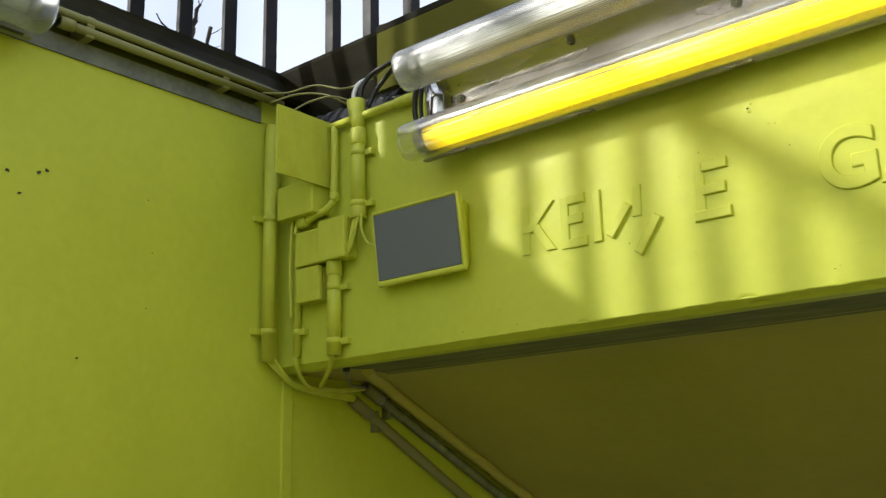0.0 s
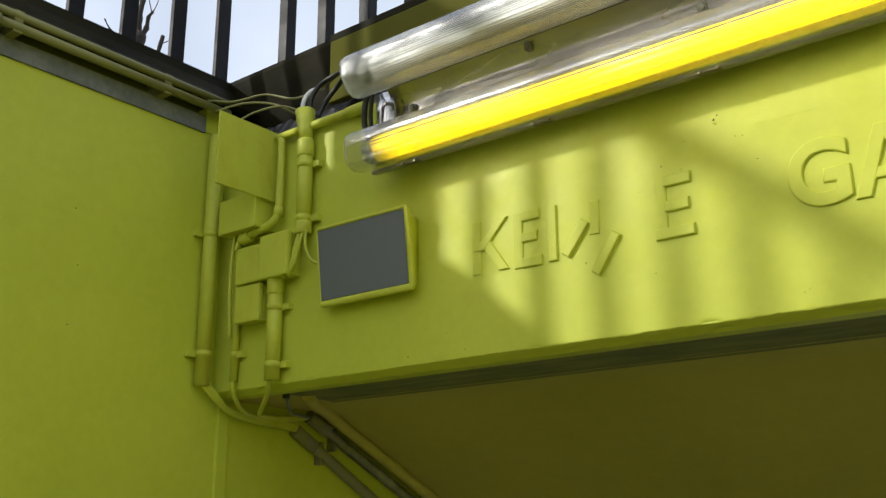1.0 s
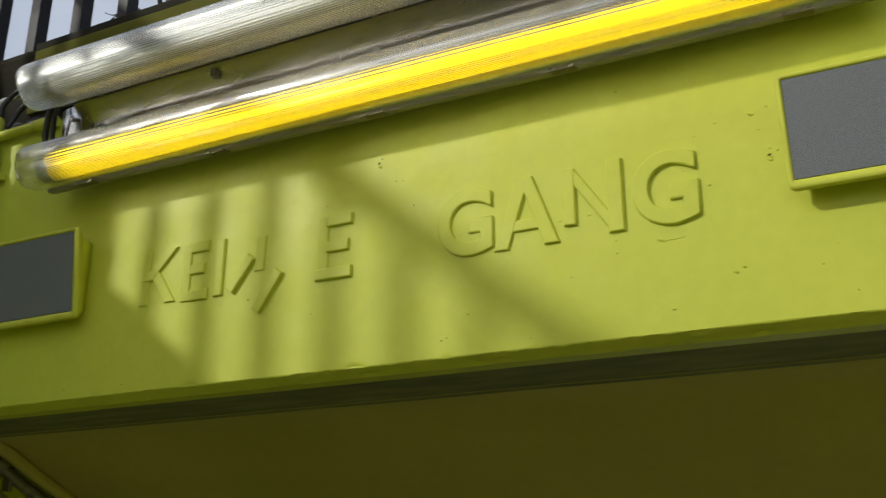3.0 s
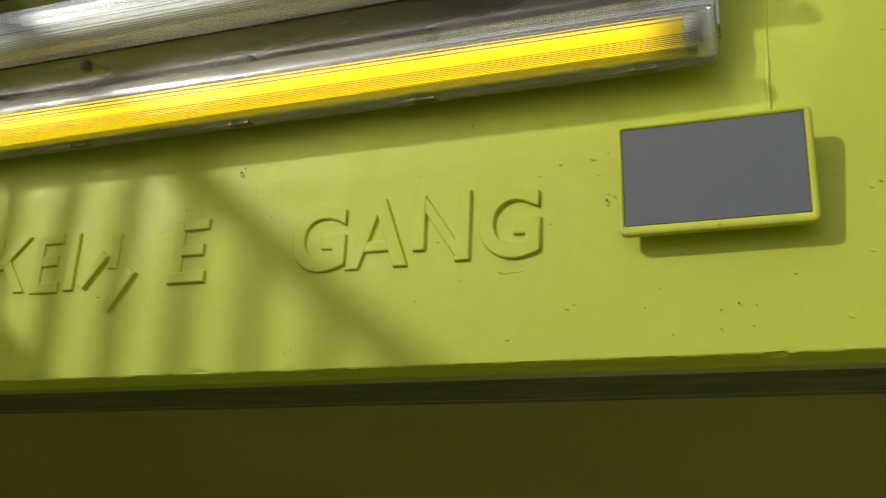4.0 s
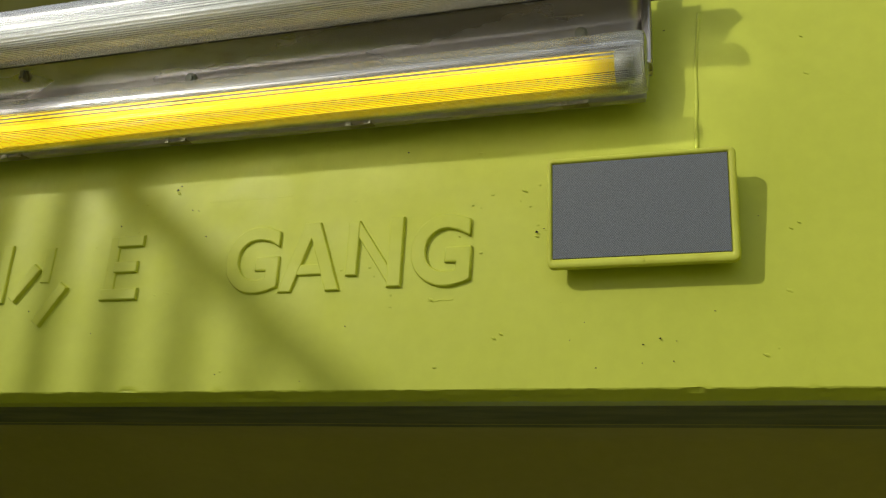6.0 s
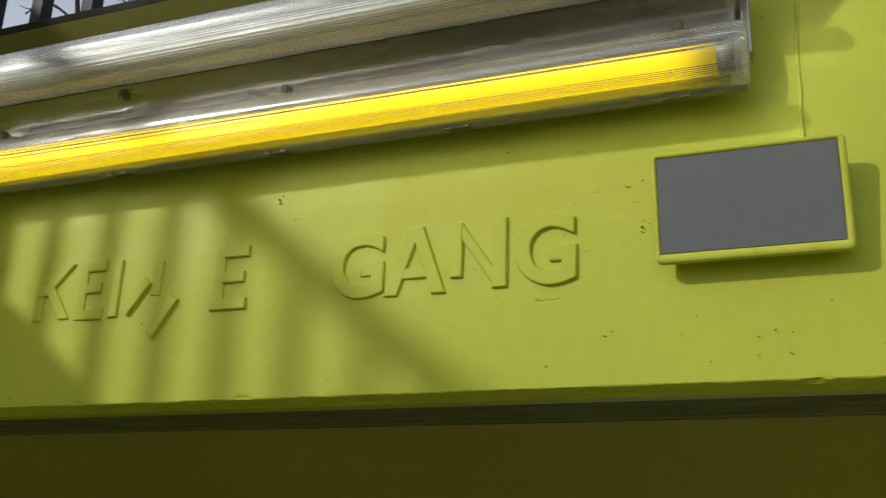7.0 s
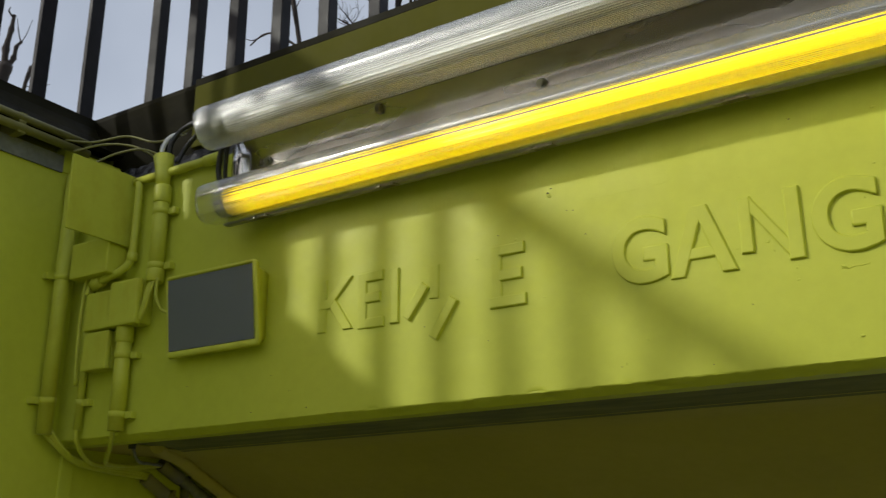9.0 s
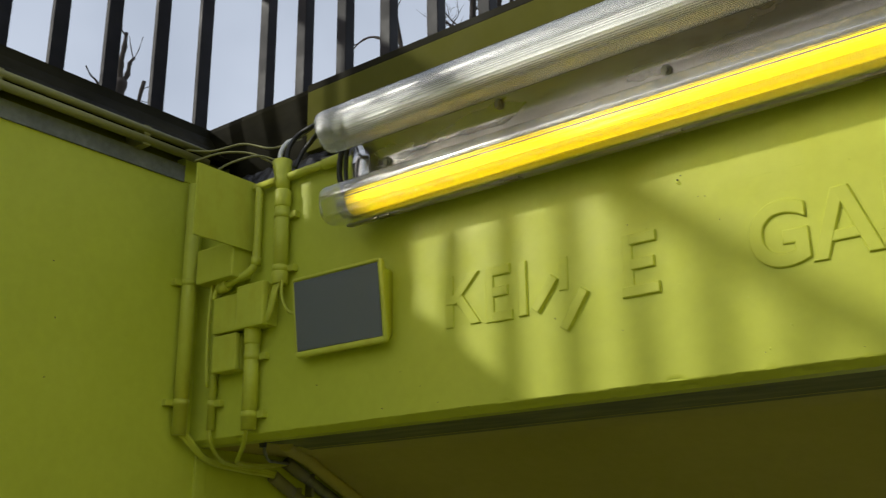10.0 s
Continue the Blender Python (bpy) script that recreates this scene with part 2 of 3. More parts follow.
# ---- the stairwell ----
BEAM_Z = 2.181
bm = box(bmesh.new(), -0.35, 0.0, -8.0, 6.0, -3.2, 2.84)
wall_left = structure("wall_left", bm, YELLOW, "yellow painted concrete side wall of the stairwell")
bm = box(bmesh.new(), -0.35, 0.004, -0.072, 0.10, 2.84, 2.905)
structure("wall_corner", bm, YELLOW, "yellow painted corner block above the side wall")
bm = box(bmesh.new(), -0.003, 0.008, 0.018, 0.052, -3.0, 2.15, 0.003)
structure("trim_corner", bm, YELLOW, "narrow yellow painted strip running down the side wall")
bm = box(bmesh.new(), -0.35, 0.006, -8.0, -0.073, 2.836, 2.880)
structure("trim_concrete", bm, CONCRETE, "bare grey concrete strip along the top of the wall")
# shade of the gap put into the colour: dark olive behind the conduits
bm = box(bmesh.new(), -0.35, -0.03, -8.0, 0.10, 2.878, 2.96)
structure("wall_recess", bm, BOARD, "recessed band behind the conduits, darkened for the gap's shade")
# out of view; its added height holds skylight off the left wall
bm = box(bmesh.new(), 3.4, 3.75, -8.0, 6.0, -3.2, 3.45)
structure("wall_right", bm, YELLOW, "unseen yellow wall across the stairs, raised to cut skylight")

# beam over the passage: face, worn lower edge, underside
prof = [(0.115, 2.795), (0.004, 2.795), (0.0, 2.788)]
prof += [(0.0, 2.788 - (2.788 - BEAM_Z - 0.012) * k / 14) for k in range(1, 15)]
e0 = len(prof)
prof += [(0.0, BEAM_Z + 0.006), (0.0, BEAM_Z + 0.002), (0.0012, BEAM_Z), (0.008, BEAM_Z - 0.0045), (0.014, BEAM_Z - 0.0085), (0.020, BEAM_Z - 0.0125), (0.055, BEAM_Z - 0.0125)]
lintel = rough_sheet("beam_front", prof, 0.0, 3.4, 1100, YELLOW, "yellow painted concrete beam over the passage", 0.0022, (e0 + 1, e0 + 2, e0 + 3, e0 + 4, e0 + 5), 0.0019)
prof = [(0.046, BEAM_Z - 0.010), (0.08, BEAM_Z - 0.010), (0.13, BEAM_Z - 0.010), (0.19, BEAM_Z - 0.011), (0.225, BEAM_Z - 0.016)]
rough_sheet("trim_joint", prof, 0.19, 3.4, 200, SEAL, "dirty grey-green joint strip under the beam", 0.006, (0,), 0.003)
prof = [(0.054, BEAM_Z - 0.0115), (0.13, BEAM_Z - 0.0115), (0.215, BEAM_Z - 0.014)]
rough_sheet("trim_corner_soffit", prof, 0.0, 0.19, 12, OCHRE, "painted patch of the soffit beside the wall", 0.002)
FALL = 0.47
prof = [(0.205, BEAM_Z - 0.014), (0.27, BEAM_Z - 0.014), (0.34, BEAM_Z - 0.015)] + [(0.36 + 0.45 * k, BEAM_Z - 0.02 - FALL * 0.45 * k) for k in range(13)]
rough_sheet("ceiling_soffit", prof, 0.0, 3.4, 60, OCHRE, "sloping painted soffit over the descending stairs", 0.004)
bm = box(bmesh.new(), -0.35, 3.75, 0.118, 6.0, 2.2, 2.90)
structure("ceiling_slab", bm, CONCRETE, "concrete slab above the soffit")

# stairs that come down behind the camera and run on under the beam
bm = bmesh.new()
for k in range(32):
    y0 = -7.6 + 0.39 * k
    z1 = 2.75 - 0.166 * k
    box(bm, 0.0, 3.4, y0, y0 + 0.43, z1 - 0.4, z1)
structure("stairs", bm, PAVING, "grey concrete stairs leading down")
# street level round the opening
bm = bmesh.new()
for x0, x1, y0, y1 in ((-400, -0.12, -400, 400), (3.6, 400, -400, 400), (-0.12, 3.6, 0.12, 400), (-0.12, 3.6, -400, -7.6)):
    bm.faces.new([bm.verts.new((x, y, 2.97)) for x, y in ((x0, y0), (x1, y0), (x1, y1), (x0, y1))])
structure("ground", bm, PAVING, "grey paved street level round the stairwell")


# kerbs: folded dark sheet with a rim
def kerb(name, label, place):
    sec = [(-0.30, 3.062), (-0.004, 3.062), (0.0, 3.069), (0.007, 3.069), (0.009, 3.056), (0.013, 3.040), (0.04, 3.00), (0.08, 2.962), (0.125, 2.940), (0.142, 2.930), (0.13, 2.922), (-0.02, 2.95), (-0.30, 2.95)]
    bm = bmesh.new()
    ends = []
    for s in place[1]:
        ends.append([bm.verts.new(place[0](u, s, w)) for u, w in sec])
    a, b = ends
    n = len(sec)
    for k in range(n):
        bm.faces.new((a[k], a[(k + 1) % n], b[(k + 1) % n], b[k]))
    bm.faces.new(a[::-1])
    bm.faces.new(b)
    return structure(name, bm, SHEET, label)


kerb("kerb_left", "dark folded steel kerb at the foot of the railing", (lambda u, s, w: (-0.112 + u, s, w), (-8.0, 0.085)))
bm = bmesh.new()
sec = [(0.40, 3.062), (0.094, 3.062), (0.09, 3.069), (0.083, 3.069), (0.081, 3.056), (0.085, 3.03), (0.098, 2.96), (0.112, 2.84), (0.118, 2.79), (0.40, 2.79)]
ends = [[bm.verts.new((x, y, z)) for y, z in sec] for x in (-0.112, 3.6)]
for k in range(len(sec)):
    bm.faces.new((ends[0][k], ends[0][(k + 1) % len(sec)], ends[1][(k + 1) % len(sec)], ends[1][k]))
bm.faces.new(ends[0][::-1])
bm.faces.new(ends[1])
structure("kerb_front", bm, SHEET, "dark steel kerb above the beam")
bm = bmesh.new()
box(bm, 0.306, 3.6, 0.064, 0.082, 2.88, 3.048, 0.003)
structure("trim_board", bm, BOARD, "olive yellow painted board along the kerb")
bm = box(bmesh.new(), 0.303, 3.6, 0.066, 0.0822, 3.0485, 3.069, 0.002)
structure("trim_rim", bm, SHEET, "black steel rim on top of the painted board")
# crumpled membrane in the gap above the beam
bm = bmesh.new()
rows = []
for i in range(61):
    x = -0.02 + 0.74 * i / 60
    r = []
    for k in range(11):
        v = k / 10
        q = Vector((x * 16, v * 2.5, 4))
        r.append(bm.verts.new((x, 0.02 + 0.085 * v + 0.016 * noise.noise(q), 2.803 + 0.095 * v ** 1.4 + 0.014 * noise.noise(q * 2.1))))
    rows.append(r)
for a, b in zip(rows, rows[1:]):
    for k in range(10):
        bm.faces.new((a[k], b[k], b[k + 1], a[k + 1])).smooth = True
tagged(part("bitumen_sheet", bm, BITUMEN), "crumpled black bitumen sheet lying on the beam", "sheet")


# ---- railings ----
def bar_mesh(wx, wy, top):
    bm = box(bmesh.new(), -wx / 2, wx / 2, -wy / 2, wy / 2, 2.975, top, 0.002)
    me = bpy.data.meshes.new("bar")
    bm.to_mesh(me)
    bm.free()
    me.materials.append(BLACK)
    return me


def railing(spots, rail_box, label, shade_panel=None, rail_z=3.735, bar=(0.033, 0.033)):
    e = thing("railing", label, "railing", "railings round the stairwell")
    me = bar_mesh(*bar, rail_z + 0.004)
    for x, y in spots:
        b = new("bar", me)
        b.location = (x, y, 0)
        b.parent = e
    # added blocker out of view: its shadow bounds the sunlit patch on the beam
    if shade_panel:
        part("shade_panel", box(bmesh.new(), -0.155, -0.119, *shade_panel, 2.975, rail_z + 0.01, 0.003), BLACK, e, "added wide panel, out of view, that shades the beam")
    part("top_rail", box(bmesh.new(), *rail_box, rail_z, rail_z + 0.045, 0.006), BLACK, e)
    return e


near_bars = [(-0.137, 0.070 - 0.150 * i) for i in range(5)] + [(-0.137, -1.063 - 0.1534 * i) for i in range(34)]
railing(near_bars, (-0.165, -0.109, -6.3, 0.16), "black steel railing of flat bars on the side kerb", (-0.935, -0.605), 3.622, (0.015, 0.043))
railing([(0.089 + 0.1495 * i, 0.113) for i in range(23)], (-0.10, 3.6, 0.08, 0.148), "black steel railing of square bars above the beam")


# ---- luminaires ----
RIBS = 160


def super_ring(bm, x, cy, cz, ry, rz, rib=0.0, n=RIBS, power=2.6):
    out = []
    for k in range(n):
        a = math.tau * k / n
        c, s = math.cos(a), math.sin(a)
        w = 1.0 - rib / ry * (k % 2)
        out.append(bm.verts.new((x, cy + w * ry * math.copysign(abs(c) ** (2 / power), c), cz + w * rz * math.copysign(abs(s) ** (2 / power), s))))
    return out


def shell(bm, length, cy, cz, ry, rz, inset=0.0):
    ends = [(0.0, 0.88), (0.003, 0.95), (0.008, 0.985), (0.018, 1.0)]
    prof = [(inset + u, k) for u, k in ends] + [(length - inset - u, k) for u, k in ends[::-1]]
    rings = [super_ring(bm, x, cy, cz, (ry - inset) * k, (rz - inset) * k, 0.0006 if inset else 0.0) for x, k in prof]
    for a, b in zip(rings, rings[1:]):
        for k in range(RIBS):
            bm.faces.new((a[k], a[(k + 1) % RIBS], b[(k + 1) % RIBS], b[k])).smooth = not inset
    bm.faces.new(rings[0][::-1])
    bm.faces.new(rings[-1])


def luminaire(label, length, lit, at, turn=0.0, tilt=0.0, ry=0.041, rz=0.044, clips=()):
    """Length along x, back at y = 0, looking along -y."""
    e = thing("tube_light", label, "light fitting", "tube lights of the stairwell", at)
    e.rotation_euler = (radians(tilt), 0, turn)
    cy = -0.02 - ry
    bm = box(bmesh.new(), 0.006, length - 0.006, -0.026, -0.004, -rz + 0.001, rz - 0.001, 0.006)
    part("housing", bm, BASE, e, "grey polyester housing")
    bm = bmesh.new()
    shell(bm, length, cy, 0, ry, rz)
    outer = len(bm.faces)
    shell(bm, length, cy, 0, ry, rz, 0.0022)
    me = part("cover", bm, COVER if lit else COVER_AGED, e, "clear ribbed plastic cover")
    for k in range(outer, len(me.data.polygons)):
        me.data.polygons[k].flip()
    me.data.update()
    me.visible_shadow = False
    bm = box(bmesh.new(), 0.03, length - 0.03, -0.041, -0.035, -rz * 0.62, rz * 0.62, 0.002)
    part("gear_tray", bm, REFLECTOR if lit else TRAY, e, "dull metal gear tray" if lit else "grey-white gear tray")
    bm = tube(bmesh.new(), [(0.055, cy + 0.004, 0), (length - 0.045, cy + 0.004, 0)], 0.0165 if lit else 0.013, 20)
    part("tube", bm, TUBE_LIT if lit else TUBE_OFF, e, "glowing yellow tube" if lit else "white unlit tube")
    for s in (() if lit else (-1, 1)):
        bm = box(bmesh.new(), 0.035, length - 0.03, -0.0350, -0.0262, s * rz - 0.0016, s * rz + 0.0016, 0.0005)
        part("gasket", bm, RUBBER, e, "thin black rubber seam along the cover")
    for x0, x1 in ((0.026, 0.055), (length - 0.045, length - 0.02)):
        bm = tube(bmesh.new(), [(x0, cy + 0.004, 0), (x1, cy + 0.004, 0)], 0.016, 16)
        part("tube_holder", bm, BASE, e)
    for x in clips:
        for s in (-1, 1):
            bm = bmesh.new()
            box(bm, x - 0.020, x + 0.020, -0.034, -0.016, s * (rz - 0.0008) - 0.0012, s * (rz - 0.0008) + 0.0012, 0.0005)
            box(bm, x - 0.020, x - 0.012, -0.038, -0.033, s * (rz - 0.001) - 0.0022, s * (rz - 0.001) + 0.0022)
            box(bm, x + 0.012, x + 0.020, -0.038, -0.033, s * (rz - 0.001) - 0.0022, s * (rz - 0.001) + 0.0022)
            part("clip", bm, CLIP, e, "steel cover clip")
    return e


CLIPS = (0.12, 0.44, 0.77, 1.10, 1.44)
# stainless carrier with bolts between the two fittings
carrier = thing("light_carrier", "stainless steel carrier plate bolted in front of the yellow beam", "metal plate")
bm = bmesh.new()
sec = [(-0.022, 2.648), (-0.028, 2.648), (-0.029, 2.67), (-0.031, 2.70), (-0.032, 2.735), (-0.034, 2.745), (-0.048, 2.766), (-0.064, 2.785), (-0.078, 2.81), (-0.086, 2.835), (-0.082, 2.835), (-0.074, 2.81), (-0.060, 2.785), (-0.044, 2.766), (-0.030, 2.745), (-0.028, 2.735), (-0.027, 2.70)]
rows = []
for i in range(41):
    x = 0.605 + 1.495 * i / 40
    rows.append([bm.verts.new((x, y + 0.0005 * noise.noise(Vector((x * 4, z * 10, 0))), z)) for y, z in sec])
for a, b in zip(rows, rows[1:]):
    for k in range(len(sec)):
        bm.faces.new((a[k], a[(k + 1) % len(sec)], b[(k + 1) % len(sec)], b[k])).smooth = True
bm.faces.new(rows[0][::-1])
bm.faces.new(rows[-1])
part("plate", bm, STAINLESS, carrier)
part("end_fold", box(bmesh.new(), 2.088, 2.101, -0.052, -0.021, 2.652, 2.832, 0.003), STAINLESS, carrier, "folded steel end of the carrier plate")
for x in (0.66, 1.312, 1.995):
    bm = tube(bmesh.new(), [(x, -0.030, 2.728), (x, -0.0365, 2.726)], 0.010, 16)
    tube(bm, [(x, -0.036, 2.726), (x, -0.042, 2.724)], 0.0062, 6)
    part("bolt", bm, CONDUIT, carrier, "hexagon bolt with washer")
bm = bmesh.new()
rows = []
for k in range(15):
    u = k / 14
    x, y = 0.560 + 0.056 * u, -0.036 - 0.016 * math.sin(math.pi * (0.12 + 0.76 * u))
    rows.append([bm.verts.new((x, y + d, z)) for d, z in ((0, 2.668), (0, 2.70), (0, 2.74), (0, 2.778), (0.003, 2.778), (0.003, 2.668))])
for a, b in zip(rows, rows[1:]):
    for k in range(6):
        bm.faces.new((a[k], a[(k + 1) % 6], b[(k + 1) % 6], b[k])).smooth = k < 3
bm.faces.new(rows[0][::-1])
bm.faces.new(rows[-1])
part("end_plate", bm, POLISHED, carrier, "polished bent steel end plate")
for x in (0.964,):
    bm = box(bmesh.new(), x - 0.005, x + 0.005, -0.058, -0.042, 2.754, 2.772, 0.002)
    part("bracket", bm, CONDUIT, carrier, "small dark bracket")
for x in (0.70, 1.30, 2.0):
    bm = tube(bmesh.new(), [(x, 0.004, 2.70), (x, -0.03, 2.70)], 0.009, 10)
    part("stud", bm, CONDUIT, carrier)
luminaire("tube light glowing yellow under a clear ribbed cover", 1.548, True, (0.550, -0.034, 2.641), tilt=10, clips=CLIPS)
luminaire("unlit tube light under a clear ribbed plastic cover", 1.540, False, (0.584, -0.088, 2.815), tilt=33, ry=0.044, rz=0.047, clips=CLIPS)
luminaire("unlit tube light on the side wall beside the conduits", 1.57, False, (0.03, -2.30, 2.876), turn=math.pi / 2, ry=0.050, rz=0.056, clips=CLIPS)


# ---- loudspeakers ----
def rounded(x0, x1, z0, z1, r, n=5):
    """The corners of a rounded rectangle, anticlockwise from its lower right."""
    out = []
    for cx, cz, a0 in ((x1 - r, z0 + r, -90), (x1 - r, z1 - r, 0), (x0 + r, z1 - r, 90), (x0 + r, z0 + r, 180)):
        out += [(cx + r * math.cos(radians(a0 + 90 * k / n)), cz + r * math.sin(radians(a0 + 90 * k / n))) for k in range(n + 1)]
    return out


def loudspeaker(label, x0, x1, z0, z1, y_top, y_low):
    """x0..z1: the grille; the bezel stands round it and leans a little forward at its top, the body behind it is smaller."""
    e = thing("loudspeaker", label, "loudspeaker", "loudspeakers on the beam", ((x0 + x1) / 2, 0, z0))
    w, h = (x1 - x0) / 2, z1 - z0
    yf = lambda z: y_low + (y_top - y_low) * z / h
    edge = (-w - 0.0085, w + 0.0115, -0.0145, h + 0.0095)

    def ring(bm, inset, dy, r):
        q = rounded(edge[0] + inset, edge[1] - inset, edge[2] + inset, edge[3] - inset, max(0.0015, r - inset))
        return [bm.verts.new((x, yf(z) + dy, z)) for x, z in q]

    bm = bmesh.new()
    rings = [ring(bm, i, d, 0.010) for i, d in ((0.004, 0.0125), (0.0008, 0.0105), (0.0, 0.008), (0.0, 0.0035), (0.0009, 0.0012), (0.0026, 0.0))]
    q = rounded(-w - 0.0015, w + 0.0015, -0.0015, h + 0.0015, 0.002)
    rings.append([bm.verts.new((x, yf(z), z)) for x, z in q])
    rings.append([bm.verts.new((x, yf(z) + 0.004, z)) for x, z in q])
    n = len(q)
    for a, b in zip(rings, rings[1:]):
        for k in range(n):
            bm.faces.new((a[k], a[(k + 1) % n], b[(k + 1) % n], b[k])).smooth = True
    bm.faces.new(rings[0][::-1])
    bm.faces.new(rings[-1])
    part("bezel", bm, YELLOW_FIT, e, "yellow painted bezel with rounded corners")
    bm = bmesh.new()
    q = rounded(edge[0] + 0.009, edge[1] - 0.009, edge[2] + 0.009, edge[3] - 0.009, 0.012)
    a = [bm.verts.new((x * 0.97, 0.0, h / 2 + (z - h / 2) * 0.95)) for x, z in q]
    b = [bm.verts.new((x, yf(z) + 0.012, z)) for x, z in q]
    for k in range(n):
        bm.faces.new((a[k], a[(k + 1) % n], b[(k + 1) % n], b[k])).smooth = True
    bm.faces.new(a[::-1])
    bm.faces.new(b)
    part("body", bm, YELLOW_FIT, e, "yellow painted body")
    bm = bmesh.new()
    q = [(-w, 0.0), (w, 0.0), (w, h), (-w, h)]
    a = [bm.verts.new((x, yf(z) + 0.004, z)) for x, z in q]
    b = [bm.verts.new((x, yf(z) + 0.0005, z)) for x, z in q]
    for k in range(4):
        bm.faces.new((a[k], a[(k + 1) % 4], b[(k + 1) % 4], b[k]))
    bm.faces.new(b)
    bm.faces.new(a)
    part("grille", bm, GRILLE, e, "grey perforated metal grille")
    for x, z in ((0.004, -0.0068), (0.0, h + 0.005)):
        bm = tube(bmesh.new(), [(x, yf(z) + 0.002, z), (x, yf(z) - 0.0012, z)], 0.0022, 8)
        part("screw", bm, YELLOW_FIT, e)
    return e


loudspeaker("wall loudspeaker in a yellow case with grey grille near the corner", 0.399, 0.647, 2.344, 2.498, -0.052, -0.034)
loudspeaker("wall loudspeaker in a yellow case with grey grille beside the lettering", 1.956, 2.200, 2.361, 2.502, -0.048, -0.036)


# ---- raised lettering: what is left of it ----
def font_letter(ch, x0, x1, z0, z1):
    cu = bpy.data.curves.new("letter", "FONT")
    cu.body = ch
    cu.extrude, cu.offset, cu.resolution_u = 0.006, 0.019, 8
    cu.bevel_depth, cu.bevel_resolution = 0.018, 2
    tmp = new("letter", cu)
    bpy.context.view_layer.update()
    me = bpy.data.meshes.new_from_object(tmp.evaluated_get(bpy.context.evaluated_depsgraph_get()))
    bpy.data.objects.remove(tmp)
    xs, ys, zs = ([v.co[k] for v in me.vertices] for k in range(3))
    for v in me.vertices:
        u = (v.co.x - min(xs)) / (max(xs) - min(xs))
        w = (v.co.y - min(ys)) / (max(ys) - min(ys))
        d = (max(zs) - v.co.z) / (max(zs) - min(zs))
        q = Vector((u * 3 + x0 * 40, w * 3, d))
        v.co = (x0 + (x1 - x0) * u + 0.0012 * noise.noise(q * 2), -0.0054 + 0.0108 * d, z0 + (z1 - z0) * w + 0.0012 * noise.noise(q * 2.3))
    me.materials.clear()
    me.materials.append(YELLOW)
    ob = new("letter", me)
    return tagged(ob, f"raised yellow painted letter {ch} on the beam", "letter", "raised letters on the beam")


def strokes(label, *segs):
    """Bars between two points, each of its own width and height above the wall; a width below zero cuts the ends level."""
    bm = bmesh.new()
    for xa, za, xb, zb, w, h in segs:
        a, b = Vector((xa, 0, za)), Vector((xb, 0, zb))
        d = (b - a).normalized()
        n = Vector((d.z, 0, -d.x)) * (abs(w) / 2)
        if w < 0:
            n = Vector((abs(w) / (2 * abs(d.z)), 0, 0))
        out, on = n.normalized() * 0.0028, d * 0.0022
        rings = []
        for f, y in ((1.0, 0.003), (0.75, 0.0004), (0.2, -0.7 * h), (-0.35, -0.84 * h)):
            corners = (a + n + out * f - on * f, b + n + out * f + on * f, b - n - out * f + on * f, a - n - out * f - on * f)
            rings.append([bm.verts.new((p.x + 0.0005 * noise.noise(p * 90), y + (0.0006 * noise.noise(p * 40) if y < 0 else 0), p.z + 0.0005 * noise.noise(p * 70))) for p in corners])
        for lo, hi in zip(rings, rings[1:]):
            for k in range(4):
                bm.faces.new((lo[k], lo[(k + 1) % 4], hi[(k + 1) % 4], hi[k]))
        bm.faces.new(rings[-1])
        bm.faces.new(rings[0])
    return tagged(part("letter", bm, YELLOW), label, "letter", "raised letters on the beam")


strokes("raised yellow painted letter K on the beam", (0.797, 2.446, 0.797, 2.342, 0.0175, 0.005), (0.858, 2.446, 0.803, 2.388, -0.0175, 0.0065), (0.818, 2.404, 0.861, 2.342, -0.0185, 0.006))
strokes("raised yellow painted letter E on the beam", (0.896, 2.446, 0.896, 2.338, 0.0175, 0.005), (0.905, 2.438, 0.944, 2.438, 0.0175, 0.0066), (0.905, 2.396, 0.938, 2.396, 0.0175, 0.0066), (0.905, 2.346, 0.947, 2.346, 0.0175, 0.0068))
strokes("raised yellow painted letter I on the beam", (0.972, 2.444, 0.972, 2.339, 0.0175, 0.0068))
strokes("broken remains of a raised letter N on the beam", (1.043, 2.401, 0.999, 2.344, 0.0175, 0.009), (1.062, 2.436, 1.060, 2.374, 0.0175, 0.004))
strokes("loose slanting stroke of a raised letter on the beam", (1.104, 2.366, 1.059, 2.300, 0.0175, 0.009))
strokes("raised yellow painted letter E standing alone", (1.193, 2.449, 1.193, 2.337, 0.0175, 0.004), (1.200, 2.440, 1.249, 2.440, 0.0175, 0.0068), (1.200, 2.394, 1.243, 2.394, 0.0175, 0.0068), (1.180, 2.346, 1.250, 2.346, 0.0175, 0.0075))
font_letter("G", 1.411, 1.508, 2.337, 2.452)
strokes("raised yellow painted letter A on the beam", (1.559, 2.452, 1.521, 2.339, -0.020, 0.0060), (1.563, 2.452, 1.603, 2.339, -0.020, 0.0062), (1.538, 2.374, 1.590, 2.374, 0.016, 0.0056))
strokes("raised yellow painted letter N with a broken foot", (1.633, 2.450, 1.633, 2.362, 0.017, 0.0062), (1.634, 2.448, 1.704, 2.345, -0.014, 0.0050), (1.704, 2.453, 1.704, 2.341, 0.021, 0.0064))
font_letter("G", 1.729, 1.826, 2.337, 2.454)


